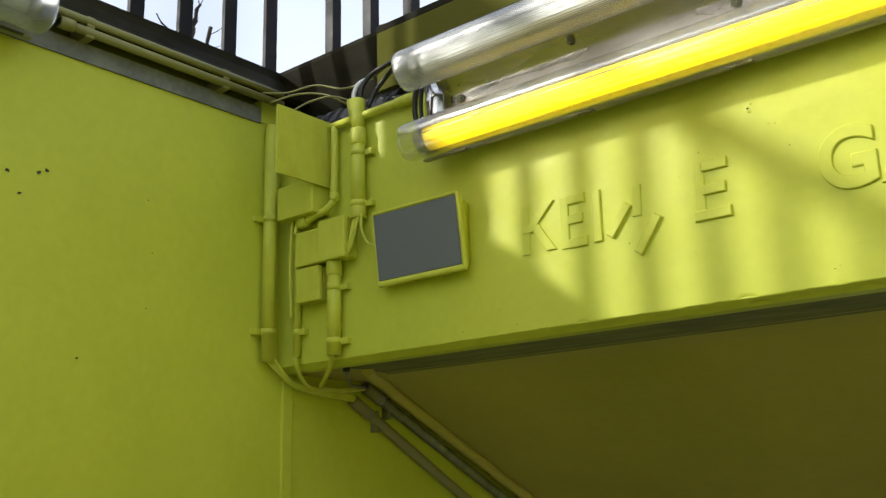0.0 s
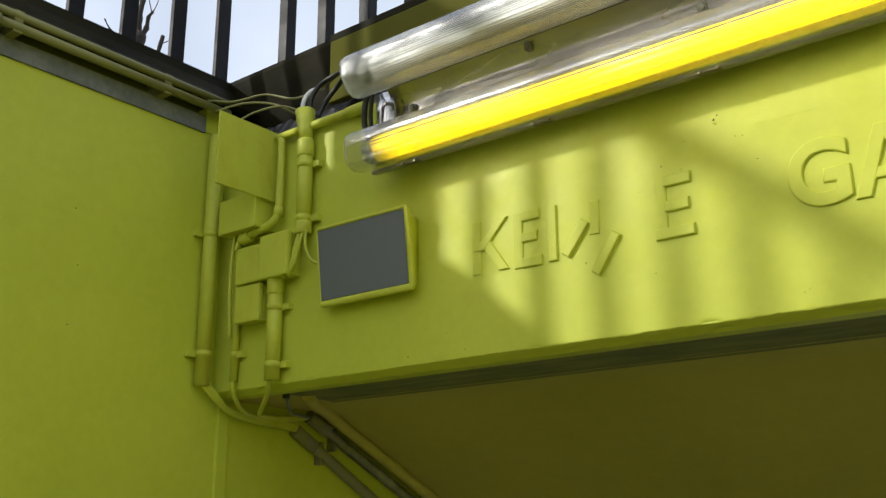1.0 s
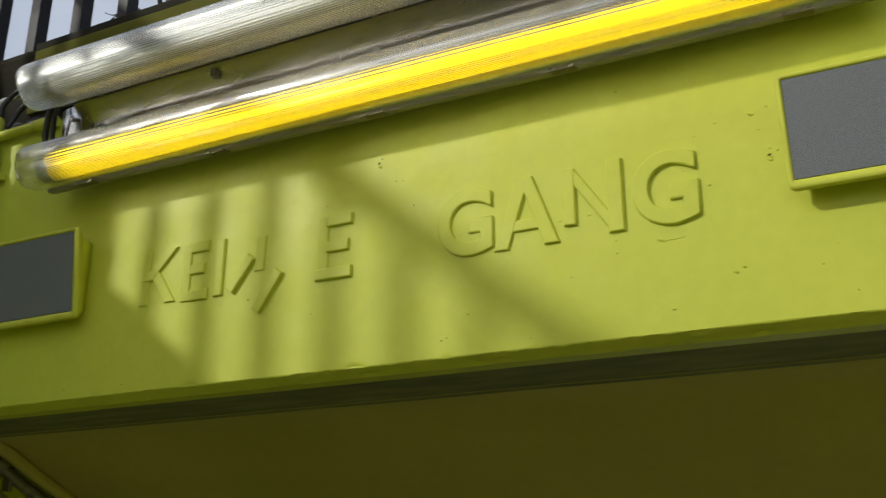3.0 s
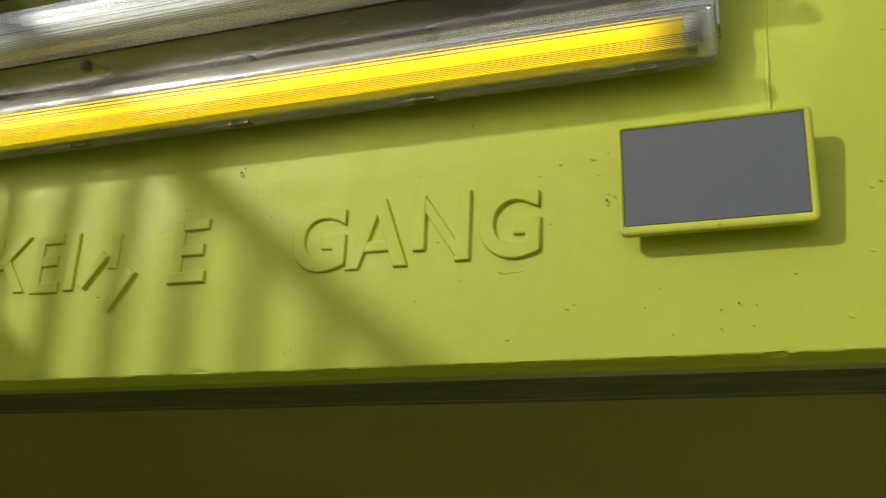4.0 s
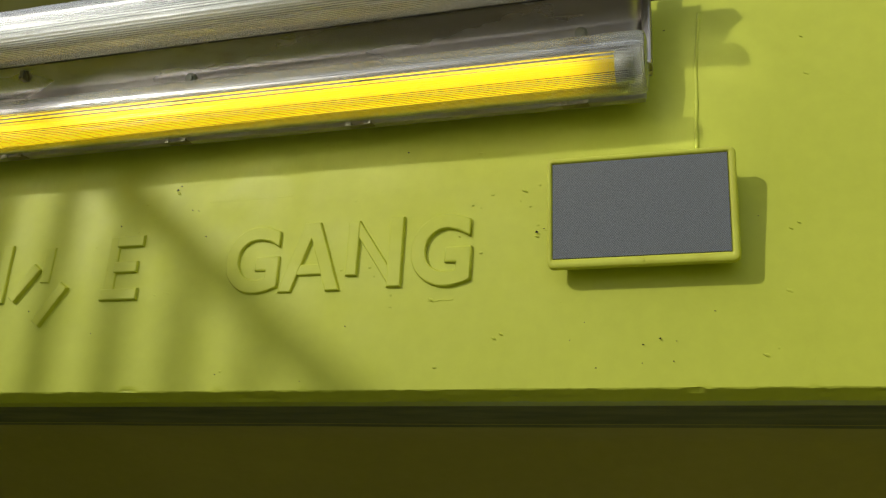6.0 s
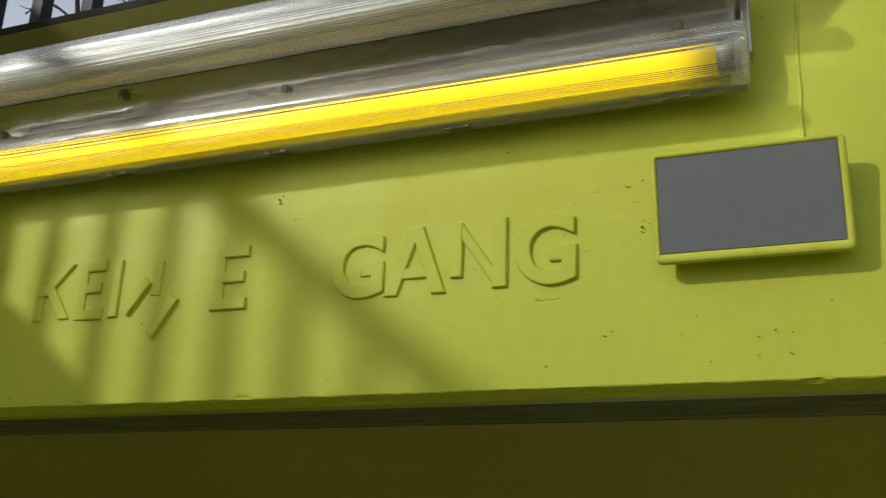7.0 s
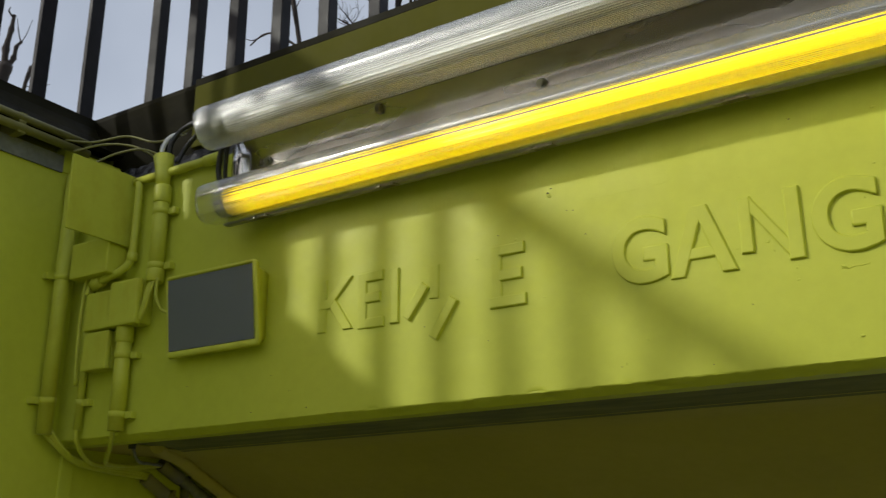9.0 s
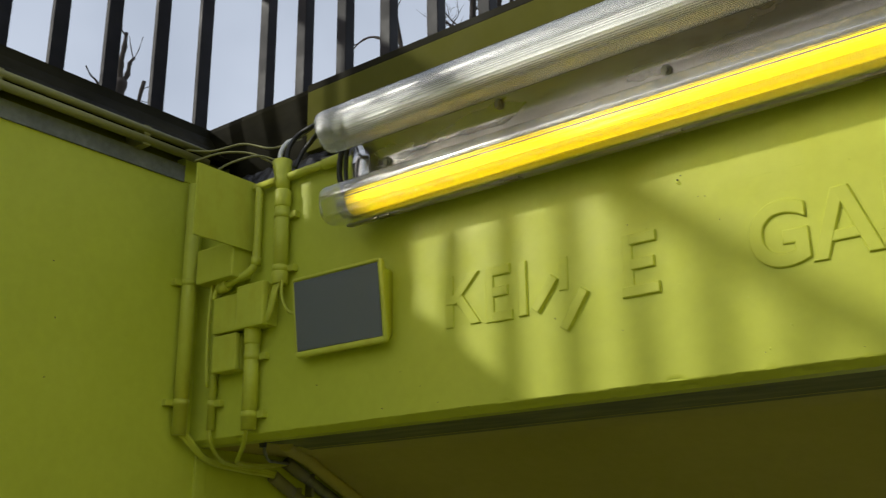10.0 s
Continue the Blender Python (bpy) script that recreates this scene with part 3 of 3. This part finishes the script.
# ---- pipes and boxes in the corner ----
def clamp(parent, x, y, z, r, side=1, wall="y"):
    """A saddle with one screw lug that holds a pipe to the wall."""
    bm = bmesh.new()
    if wall == "y":
        tube(bm, [(x, y, z - 0.008), (x, y, z + 0.008)], r + 0.0012, 16)
        box(bm, min(x, x + side * (r + 0.020)), max(x, x + side * (r + 0.020)), -0.016, 0.0, z - 0.008, z + 0.008, 0.002)
    else:
        tube(bm, [(x, y, z - 0.008), (x, y, z + 0.008)], r + 0.0012, 16)
        box(bm, 0.0, 0.016, min(y, y + side * (r + 0.020)), max(y, y + side * (r + 0.020)), z - 0.008, z + 0.008, 0.002)
    part("clamp", bm, YELLOW_FIT, parent)


def pipe(label, x, y, z0, z1, r, sockets=(), clamps=(), side=1, wall="y"):
    e = thing("conduit", label, "pipe", "conduits in the corner", (0, 0, 0))
    part("tube", tube(bmesh.new(), [(x, y, z0), (x, y, z1)], r, 18), YELLOW_FIT, e)
    for a, b in sockets:
        part("socket", tube(bmesh.new(), [(x, y, a), (x, y, a + 0.003), (x, y, b - 0.003), (x, y, b)], [r + 0.0008, r + 0.0025, r + 0.0025, r + 0.0008], 18), YELLOW_FIT, e)
    for z in clamps:
        clamp(e, x, y, z, r, side, wall)
    return e


pipe("wide yellow painted conduit on the side wall", 0.024, -0.050, 2.192, 2.828, 0.0180, clamps=(2.566, 2.268), side=-1, wall="x")
pipe("thin yellow painted conduit beside the junction boxes", 0.094, -0.014, 2.200, 2.535, 0.0095, clamps=(2.262,))
pipe("wide yellow painted conduit under the junction boxes", 0.237, -0.022, 2.188, 2.424, 0.0178, ((2.385, 2.426),), (2.356, 2.222))
pb = pipe("wide yellow painted conduit with a flared top", 0.321, -0.022, 2.516, 2.745, 0.0178, ((2.705, 2.748), (2.514, 2.545)), (2.685, 2.552))
part("funnel", tube(bmesh.new(), [(0.320, -0.022, 2.745), (0.317, -0.021, 2.775), (0.314, -0.019, 2.795), (0.310, -0.018, 2.826)], [0.016, 0.0185, 0.021, 0.0245], 18), YELLOW_FIT, pb)
el = thing("conduit", "thin yellow painted conduit bent over the junction boxes", "pipe", "conduits in the corner")
part("tube", tube(bmesh.new(), curve_points([(0.233, -0.018, 2.778), (0.233, -0.018, 2.68), (0.233, -0.020, 2.60), (0.228, -0.024, 2.572), (0.205, -0.03, 2.556), (0.17, -0.032, 2.548), (0.125, -0.032, 2.536)], 6), 0.0095, 14), YELLOW_FIT, el)
part("socket", tube(bmesh.new(), [(0.233, -0.019, 2.60), (0.232, -0.020, 2.578)], 0.012, 14), YELLOW_FIT, el)
part("socket", tube(bmesh.new(), [(0.150, -0.032, 2.543), (0.120, -0.032, 2.535)], 0.014, 14), YELLOW_FIT, el)
hp = thing("conduit", "yellow painted conduit running along the top of the beam", "pipe", "conduits in the corner")
part("tube", tube(bmesh.new(), [(0.215, -0.016, 2.782), (0.50, -0.012, 2.786)], 0.0105, 14), YELLOW_FIT, hp)
part("socket", tube(bmesh.new(), [(0.45, -0.016, 2.782), (0.505, -0.012, 2.786)], 0.0135, 14), YELLOW_FIT, hp)


def junction_box(label, x0, x1, z0, z1, depth):
    e = thing("junction_box", label, "junction box", "junction boxes in the corner", ((x0 + x1) / 2, 0, (z0 + z1) / 2))
    w, h = (x1 - x0) / 2, (z1 - z0) / 2
    part("body", box(bmesh.new(), -w, w, -depth * 0.6, 0.0, -h, h, 0.004), YELLOW_FIT, e)
    part("lid", box(bmesh.new(), -w - 0.0015, w + 0.0015, -depth, -depth * 0.62, -h - 0.0015, h + 0.0015, 0.005), YELLOW_FIT, e)
    return e


junction_box("square yellow painted junction box", 0.113, 0.198, 2.424, 2.512, 0.042)
junction_box("larger yellow painted junction box with cables", 0.206, 0.296, 2.422, 2.524, 0.050)
junction_box("lower square yellow painted junction box", 0.117, 0.200, 2.330, 2.416, 0.042)
# cabinet plate that stands out from the beam
cab = thing("cover_box", "yellow painted sheet metal cover box in the corner", "metal box")
part("side_plate", box(bmesh.new(), 0.200, 0.206, -0.186, -0.001, 2.622, 2.800, 0.001), YELLOW_FIT, cab)
part("hook", tube(bmesh.new(), [(0.208, -0.006, 2.66), (0.213, -0.006, 2.652), (0.212, -0.006, 2.64)], 0.003, 8), YELLOW_FIT, cab)
lower = thing("terminal_box", "small yellow painted terminal box under the cover box", "metal box")
part("body", box(bmesh.new(), 0.062, 0.196, -0.060, 0.0, 2.552, 2.640, 0.004), YELLOW_FIT, lower)


def cable(label, pts, r, material, group="loose cables", n=8):
    ob = part("cable", tube(bmesh.new(), curve_points(pts, n), r, 8), material)
    return tagged(ob, label, "cable", group)


Y_CABLE = "thin yellow painted cable hanging in the corner"
cable(Y_CABLE, [(0.092, -0.03, 2.56), (0.090, -0.034, 2.50), (0.088, -0.034, 2.42), (0.090, -0.03, 2.30)], 0.005, YELLOW_FIT)
cable(Y_CABLE, [(0.125, -0.036, 2.556), (0.118, -0.04, 2.535), (0.112, -0.042, 2.51)], 0.0045, YELLOW_FIT)
cable(Y_CABLE, [(0.318, -0.03, 2.52), (0.312, -0.035, 2.48), (0.300, -0.035, 2.44), (0.285, -0.03, 2.42)], 0.0055, YELLOW_FIT)
cable(Y_CABLE, [(0.330, -0.03, 2.52), (0.325, -0.036, 2.49), (0.312, -0.036, 2.45), (0.298, -0.034, 2.43)], 0.0045, YELLOW_FIT)
cable(Y_CABLE, [(0.338, -0.03, 2.52), (0.343, -0.034, 2.48), (0.356, -0.03, 2.448), (0.372, -0.02, 2.436)], 0.0035, YELLOW_FIT)
for k, (x, y) in enumerate(((0.022, -0.055), (0.030, -0.045), (0.034, -0.040))):
    cable("yellow painted cable sagging from the side conduit", [(x, y, 2.20), (0.03 + 0.004 * k, -0.012 + 0.004 * k, 2.163), (0.03, 0.04, 2.134 + 0.004 * k), (0.028, 0.14, 2.120 + 0.006 * k), (0.026, 0.22, 2.115 + 0.006 * k), (0.024, 0.275, 2.108 + 0.006 * k)], 0.005, YELLOW_FIT)
cable("yellow painted cable from the thin conduit", [(0.094, -0.018, 2.205), (0.09, -0.008, 2.172), (0.065, 0.04, 2.142), (0.035, 0.10, 2.134), (0.03, 0.20, 2.133), (0.025, 0.30, 2.146)], 0.0055, YELLOW_FIT)
cable("yellow painted cable from the wide conduit", [(0.235, -0.028, 2.19), (0.20, -0.002, 2.158), (0.12, 0.055, 2.142), (0.05, 0.115, 2.136), (0.032, 0.20, 2.138), (0.024, 0.30, 2.148)], 0.0055, YELLOW_FIT)
cable("thin dark cable coming out of the soffit joint", [(0.186, 0.070, 2.178), (0.17, 0.09, 2.155), (0.12, 0.15, 2.14), (0.06, 0.23, 2.145), (0.03, 0.30, 2.147)], 0.004, CONDUIT)
# the hole's darkness is a short black plug where the cable comes out
tagged(part("hole_plug", tube(bmesh.new(), [(0.186, 0.070, 2.180), (0.186, 0.070, 2.160)], [0.010, 0.0085], 12), RUBBER), "black plug standing for the dark hole in the soffit joint", "grommet")
# conduits that run down the wall under the soffit
AGED = Mat("dusty_conduit", (0.24, 0.22, 0.12), 0.6).m
for lab, y0, z0, r, fall, m in (("grey metal conduit running down under the soffit", 0.315, 2.146, 0.015, 0.49, CONDUIT), ("dusty lower conduit running down the wall", 0.268, 2.108, 0.015, 0.56, AGED)):
    e = thing("conduit", lab, "pipe", "conduits under the soffit")
    part("tube", tube(bmesh.new(), [(0.020, y0, z0), (0.020, y0 + 2.6, z0 - 2.6 * fall)], r, 16), m, e)
    part("socket", tube(bmesh.new(), [(0.020, y0 - 0.01, z0 + 0.005), (0.020, y0 + 0.06, z0 - 0.06 * fall)], r + 0.0022, 16), AGED, e)
    part("bracket", box(bmesh.new(), 0.0, 0.026, y0 + 0.08, y0 + 0.092, z0 - 0.080, z0 - 0.02, 0.002), m, e)
e = thing("cable_duct", "yellow painted duct along the edge of the soffit", "duct")
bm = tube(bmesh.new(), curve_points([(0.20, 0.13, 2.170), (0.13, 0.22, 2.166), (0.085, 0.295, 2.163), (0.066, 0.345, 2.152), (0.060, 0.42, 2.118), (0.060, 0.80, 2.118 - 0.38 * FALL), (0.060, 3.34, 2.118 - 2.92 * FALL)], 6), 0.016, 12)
# yellow duct in the same ochre, which holds the shade under the soffit
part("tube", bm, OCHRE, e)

# conduits on the side wall beside the side light
for lab, z, r, y1 in (("upper yellow painted conduit along the side wall", 2.918, 0.0095, -0.745), ("lower yellow painted conduit along the side wall", 2.892, 0.0105, -0.675)):
    e = thing("conduit", lab, "pipe", "conduits on the side wall")
    # yellow conduits coloured darker for the shade under the kerb lip
    part("tube", tube(bmesh.new(), [(0.040, y1, z), (0.040, -0.03, z)], r, 14), OLIVE, e)
    if z < 2.9:
        part("socket", tube(bmesh.new(), [(0.040, y1, z), (0.040, y1 + 0.035, z)], r + 0.004, 14), OLIVE, e)
    for y in (-0.60, -0.22):
        part("clamp", box(bmesh.new(), -0.03, 0.045, y - 0.01, y + 0.01, z - r - 0.004, z + r + 0.002, 0.002), OLIVE, e)

# cables in the gap above the corner
cable("thin aged cable looping over the corner", [(0.04, -0.10, 2.905), (0.07, -0.04, 2.915), (0.13, 0.01, 2.935), (0.22, 0.03, 2.905), (0.33, 0.02, 2.90), (0.45, -0.02, 2.90), (0.535, -0.09, 2.832)], 0.003, OLIVE)
cable("thin aged cable looping over the corner", [(0.05, -0.08, 2.88), (0.10, -0.03, 2.905), (0.16, 0.01, 2.90), (0.22, 0.03, 2.865), (0.26, 0.05, 2.84)], 0.003, OLIVE)
cable("thin aged cable looping over the corner", [(0.10, -0.06, 2.84), (0.13, -0.02, 2.875), (0.19, 0.01, 2.885), (0.25, 0.03, 2.86)], 0.0028, OLIVE)
cable("white cable standing out of the flared conduit", [(0.308, -0.02, 2.80), (0.300, -0.016, 2.85), (0.306, 0.0, 2.885), (0.322, 0.03, 2.905)], 0.0055, WHITE)
cable("black cable looping to the upper light", [(0.318, -0.01, 2.81), (0.322, -0.01, 2.86), (0.345, 0.0, 2.895), (0.40, 0.0, 2.905), (0.50, -0.05, 2.875), (0.568, -0.10, 2.828)], 0.006, RUBBER)
cable("black cable looping to the upper light", [(0.335, 0.0, 2.81), (0.35, 0.01, 2.85), (0.39, 0.01, 2.88), (0.45, -0.02, 2.885)], 0.006, RUBBER)
cable("black cable joining the two lights", [(0.586, -0.085, 2.775), (0.566, -0.08, 2.758), (0.556, -0.075, 2.715), (0.561, -0.07, 2.675)], 0.0065, RUBBER)
cable("black cable joining the two lights", [(0.600, -0.075, 2.780), (0.583, -0.078, 2.765), (0.572, -0.072, 2.72), (0.575, -0.07, 2.675)], 0.005, RUBBER)
gl = tube(bmesh.new(), [(0.535, -0.09, 2.832), (0.576, -0.105, 2.822)], 0.010, 12)
tagged(part("cable_gland", gl, BASE), "pale cable gland at the end of the upper light", "cable gland")


# ---- marks on the paint ----
def chips(owner, spots, wall):
    rng = random.Random(5)
    for a, z, size in spots:
        r = (0.55 if wall == "y" else 0.75) * size
        bm = bmesh.new()
        n = 9
        ring = []
        for k in range(n):
            q = r * (0.55 + 0.8 * rng.random())
            u, w = a + q * math.cos(math.tau * k / n), z + 0.8 * q * math.sin(math.tau * k / n)
            ring.append(bm.verts.new((u, -0.0032, w) if wall == "y" else (0.0022, u, w)))
        c = bm.verts.new((a, 0.0, z) if wall == "y" else (0.0006, a, z))
        for k in range(n):
            bm.faces.new((ring[k], ring[(k + 1) % n], c))
        part("chip", bm, CHIP, owner)


chips(wall_left, [(-0.740, 2.537, 0.006), (-0.711, 2.494, 0.006), (-0.672, 2.549, 0.0075), (-0.654, 2.558, 0.006), (-0.555, 2.159, 0.004), (-0.402, 2.547, 0.003), (-0.384, 2.421, 0.003), (-0.394, 2.288, 0.003)], "x")
chips(lintel, [(1.925, 2.416, 0.0036), (1.936, 2.421, 0.002), (2.100, 2.250, 0.0032), (2.077, 2.242, 0.0022), (1.975, 2.250, 0.0018), (2.012, 2.210, 0.0022), (2.122, 2.246, 0.0017), (2.117, 2.218, 0.0022), (2.075, 2.216, 0.0015), (2.174, 2.287, 0.0019), (2.237, 2.422, 0.0016),
               (1.996, 2.276, 0.0016), (1.715, 2.564, 0.0026), (1.367, 2.441, 0.0022), (1.346, 2.488, 0.0018), (1.334, 2.490, 0.0018), (1.198, 2.469, 0.0018), (1.631, 2.280, 0.0018), (1.417, 2.208, 0.0018), (1.300, 2.529, 0.0036), (1.306, 2.536, 0.0024), (1.040, 2.322, 0.0022),
               (2.117, 2.735, 0.0026), (0.765, 2.198, 0.0028), (0.669, 2.270, 0.0015), (1.174, 2.280, 0.0016), (1.564, 2.196, 0.0014), (0.43, 2.27, 0.002), (0.62, 2.20, 0.0024), (0.72, 2.235, 0.0015)], "y")
# raised scars and drips of paint
scar_bm = bmesh.new()
scars = (("thin", 1.364, 2.503, 1.690, 2.506, 0.0022), ("drip", 2.168, 2.76, 2.158, 2.52, 0.0085), ("thin", 1.27, 2.343, 1.32, 2.347, 0.003), ("thin", 1.76, 2.315, 1.80, 2.318, 0.003), ("thin", 1.12, 2.30, 1.155, 2.302, 0.002), ("thin", 1.283, 2.352, 1.287, 2.445, 0.0018), ("thin", 1.301, 2.36, 1.303, 2.43, 0.0014))
for kind, xa, za, xb, zb, r in scars:
    pts = []
    for k in range(15):
        u = k / 14
        pts.append((xa + (xb - xa) * u + (0.004 * noise.noise(Vector((u * 4, za, 1))) if kind == "drip" else 0), 0.0007 if kind == "thin" else 0.0, za + (zb - za) * u + 0.0025 * noise.noise(Vector((u * 5, xa, 3)))))
    tube(scar_bm, pts, [r * 0.55 * (0.55 + 0.5 * abs(noise.noise(Vector((k * 0.6, xa, za))))) for k in range(15)], 6)
part("paint_ridge", scar_bm, YELLOW, lintel)
# small lumps where letters were torn off
rng = random.Random(11)
lump = bmesh.new()
for k in range(90):
    if k < 55:
        x, z = rng.uniform(0.72, 1.95), rng.uniform(2.29, 2.50)
    else:
        x, z = rng.uniform(0.36, 2.7), rng.uniform(2.2, 2.74)
    s = rng.uniform(0.0008, 0.0024)
    m = Matrix.Translation((x, 0.0, z)) @ Matrix.Diagonal((s * rng.uniform(0.8, 2.2), 0.0010, s, 1))
    bmesh.ops.create_icosphere(lump, subdivisions=1, radius=1.0, matrix=m)
for x, z, s in ((2.271, 2.313, 0.007), (2.279, 2.402, 0.004), (2.290, 2.410, 0.004), (2.315, 2.639, 0.006), (2.312, 2.701, 0.004), (1.864, 2.256, 0.005), (1.875, 2.262, 0.004), (2.237, 2.225, 0.006), (1.300, 2.524, 0.006), (1.925, 2.410, 0.005), (1.462, 2.246, 0.004), (1.765, 2.318, 0.006), (1.31, 2.345, 0.006), (1.285, 2.343, 0.005), (1.905, 2.485, 0.006), (1.40, 2.30, 0.004), (1.37, 2.36, 0.005)):
    bmesh.ops.create_icosphere(lump, subdivisions=1, radius=1.0, matrix=Matrix.Translation((x, 0.0, z)) @ Matrix.Rotation(0.5, 4, "Y") @ Matrix.Diagonal((s, 0.0022, s * 0.4, 1)))
part("paint_lump", lump, YELLOW, lintel)


# ---- bare shrubs behind the railings ----
def grow(bm, rng, p, d, length, r, depth):
    pts, radii = [p], [r]
    q = p.copy()
    n = 6
    for k in range(n):
        d = (d + Vector((rng.uniform(-1, 1), rng.uniform(-1, 1), rng.uniform(-0.5, 0.9))) * 0.30).normalized()
        q = q + d * (length / n)
        pts.append(q.copy())
        radii.append(r * (1 - 0.75 * (k + 1) / n) * (1.25 if rng.random() < 0.3 else 1.0))
    tube(bm, pts, radii, 7)
    if depth:
        for k in range(2, n + 1):
            for _ in range(2 if depth > 1 else 1):
                if rng.random() < 0.75:
                    nd = (d + Vector((rng.uniform(-1, 1), rng.uniform(-1, 1), rng.uniform(-0.2, 1.0)))).normalized()
                    grow(bm, rng, pts[k], nd, length * rng.uniform(0.35, 0.6), max(0.0009, radii[k] * 0.6), depth - 1)


def shrub(seed, x, y, height, r, lean, label):
    e = thing("bare_shrub", label, "shrub", "bare shrubs behind the railings", (x, y, 2.97))
    rng = random.Random(seed)
    bm = tube(bmesh.new(), curve_points([(0, 0, -0.01), (lean[0] * 0.2, lean[1] * 0.2, height * 0.3), (lean[0] * 0.5, lean[1] * 0.5, height * 0.55), (lean[0], lean[1], height)], 5), [r * (1.15 - 0.035 * k) * (1.18 if k % 4 == 1 else 1.0) for k in range(16)], 9)
    part("stem", bm, BARK, e)
    bm = bmesh.new()
    for k in range(5):
        f = 0.52 + 0.11 * k
        grow(bm, rng, Vector((lean[0] * f, lean[1] * f, height * f)), Vector((rng.uniform(-1, 1), rng.uniform(-1, 1), 0.8)).normalized(), rng.uniform(0.12, 0.24), r * 0.55, 2)
    part("branch", bm, BARK, e)


def pruned_shrub(label, at, stem, stem_r, arms):
    """A cut-back shrub: one knotted stem and a few stiff arms given by their points."""
    e = thing("bare_shrub", label, "shrub", "bare shrubs behind the railings", at)
    pts = curve_points(stem, 5)
    part("stem", tube(bmesh.new(), pts, [stem_r * (1.1 + 0.28 * noise.noise(Vector((k * 0.9, stem_r * 50, 0)))) for k in range(len(pts))], 9), BARK, e)
    for arm, r in arms:
        pts = curve_points(arm, 4)
        n = len(pts)
        part("branch", tube(bmesh.new(), pts, [r * (1.0 - 0.6 * k / n) * (1.35 if k % 4 == 0 else 1.0) for k in range(n)], 7), BARK, e)
    return e


pruned_shrub("bare knotty cut-back shrub behind the side railing", (-0.50, 0.034, 2.97), [(0, -0.03, -0.01), (0.01, -0.035, 0.15), (0, -0.012, 0.28), (0, 0.004, 0.37)], 0.018, [
    ([(0, 0.002, 0.35), (0, -0.004, 0.42), (0, 0.004, 0.49), (0, 0.006, 0.54)], 0.0115),
    ([(0, 0.006, 0.36), (0, 0.024, 0.40), (0, 0.028, 0.44), (0, 0.042, 0.465)], 0.009),
    ([(0, 0.040, 0.46), (0, 0.026, 0.50), (0, 0.018, 0.535)], 0.002),
    ([(0, 0.042, 0.465), (0, 0.055, 0.50), (0, 0.068, 0.555)], 0.0016),
    ([(0, 0.004, 0.53), (0, -0.012, 0.545), (0, -0.010, 0.56)], 0.003),
    ([(0, -0.02, 0.26), (0, -0.075, 0.33), (0, -0.10, 0.345), (0, -0.12, 0.37)], 0.004)])
pruned_shrub("short bare shrub stub behind the side railing", (-0.50, 0.10, 2.97), [(0, 0.0, -0.01), (0, 0.004, 0.2), (0, 0.006, 0.32), (0, 0.02, 0.40)], 0.006, [
    ([(0, 0.014, 0.37), (0, 0.05, 0.40), (0, 0.075, 0.43)], 0.0016),
    ([(0, 0.006, 0.33), (0, 0.04, 0.335), (0, 0.09, 0.37)], 0.0014)])
pruned_shrub("bare leaning cane behind the railing above the beam", (0.30, 0.50, 2.97), [(0, 0, -0.01), (-0.02, 0, 0.25), (-0.05, 0, 0.45), (-0.10, 0, 0.68)], 0.007, [
    ([(-0.07, 0, 0.55), (-0.04, 0, 0.60), (-0.02, 0, 0.64)], 0.0016),
    ([(-0.03, 0, 0.40), (-0.14, 0, 0.49), (-0.20, 0, 0.505), (-0.25, 0, 0.485)], 0.0045),
    ([(-0.20, 0, 0.505), (-0.24, 0, 0.50), (-0.28, 0, 0.52)], 0.002)])
pruned_shrub("thin bare shrub near the corner of the kerb", (-0.02, 0.50, 2.97), [(0, 0, -0.01), (0.0, 0, 0.2), (-0.01, 0, 0.34), (-0.05, 0, 0.405)], 0.005, [
    ([(-0.05, 0, 0.405), (-0.09, 0, 0.415), (-0.14, 0, 0.44)], 0.003),
    ([(-0.04, 0, 0.39), (-0.08, 0, 0.385), (-0.11, 0, 0.395)], 0.002)])
shrub(34, 0.585, 0.52, 0.70, 0.011, (0.03, 0.0), "bare forked shrub behind the railing above the beam")
shrub(21, 0.50, 0.50, 0.66, 0.013, (0.04, 0.0), "bare branching shrub above the beam")
shrub(5, -0.60, -0.70, 0.40, 0.010, (0.0, 0.05), "low bare shrub with fine twigs behind the railing")
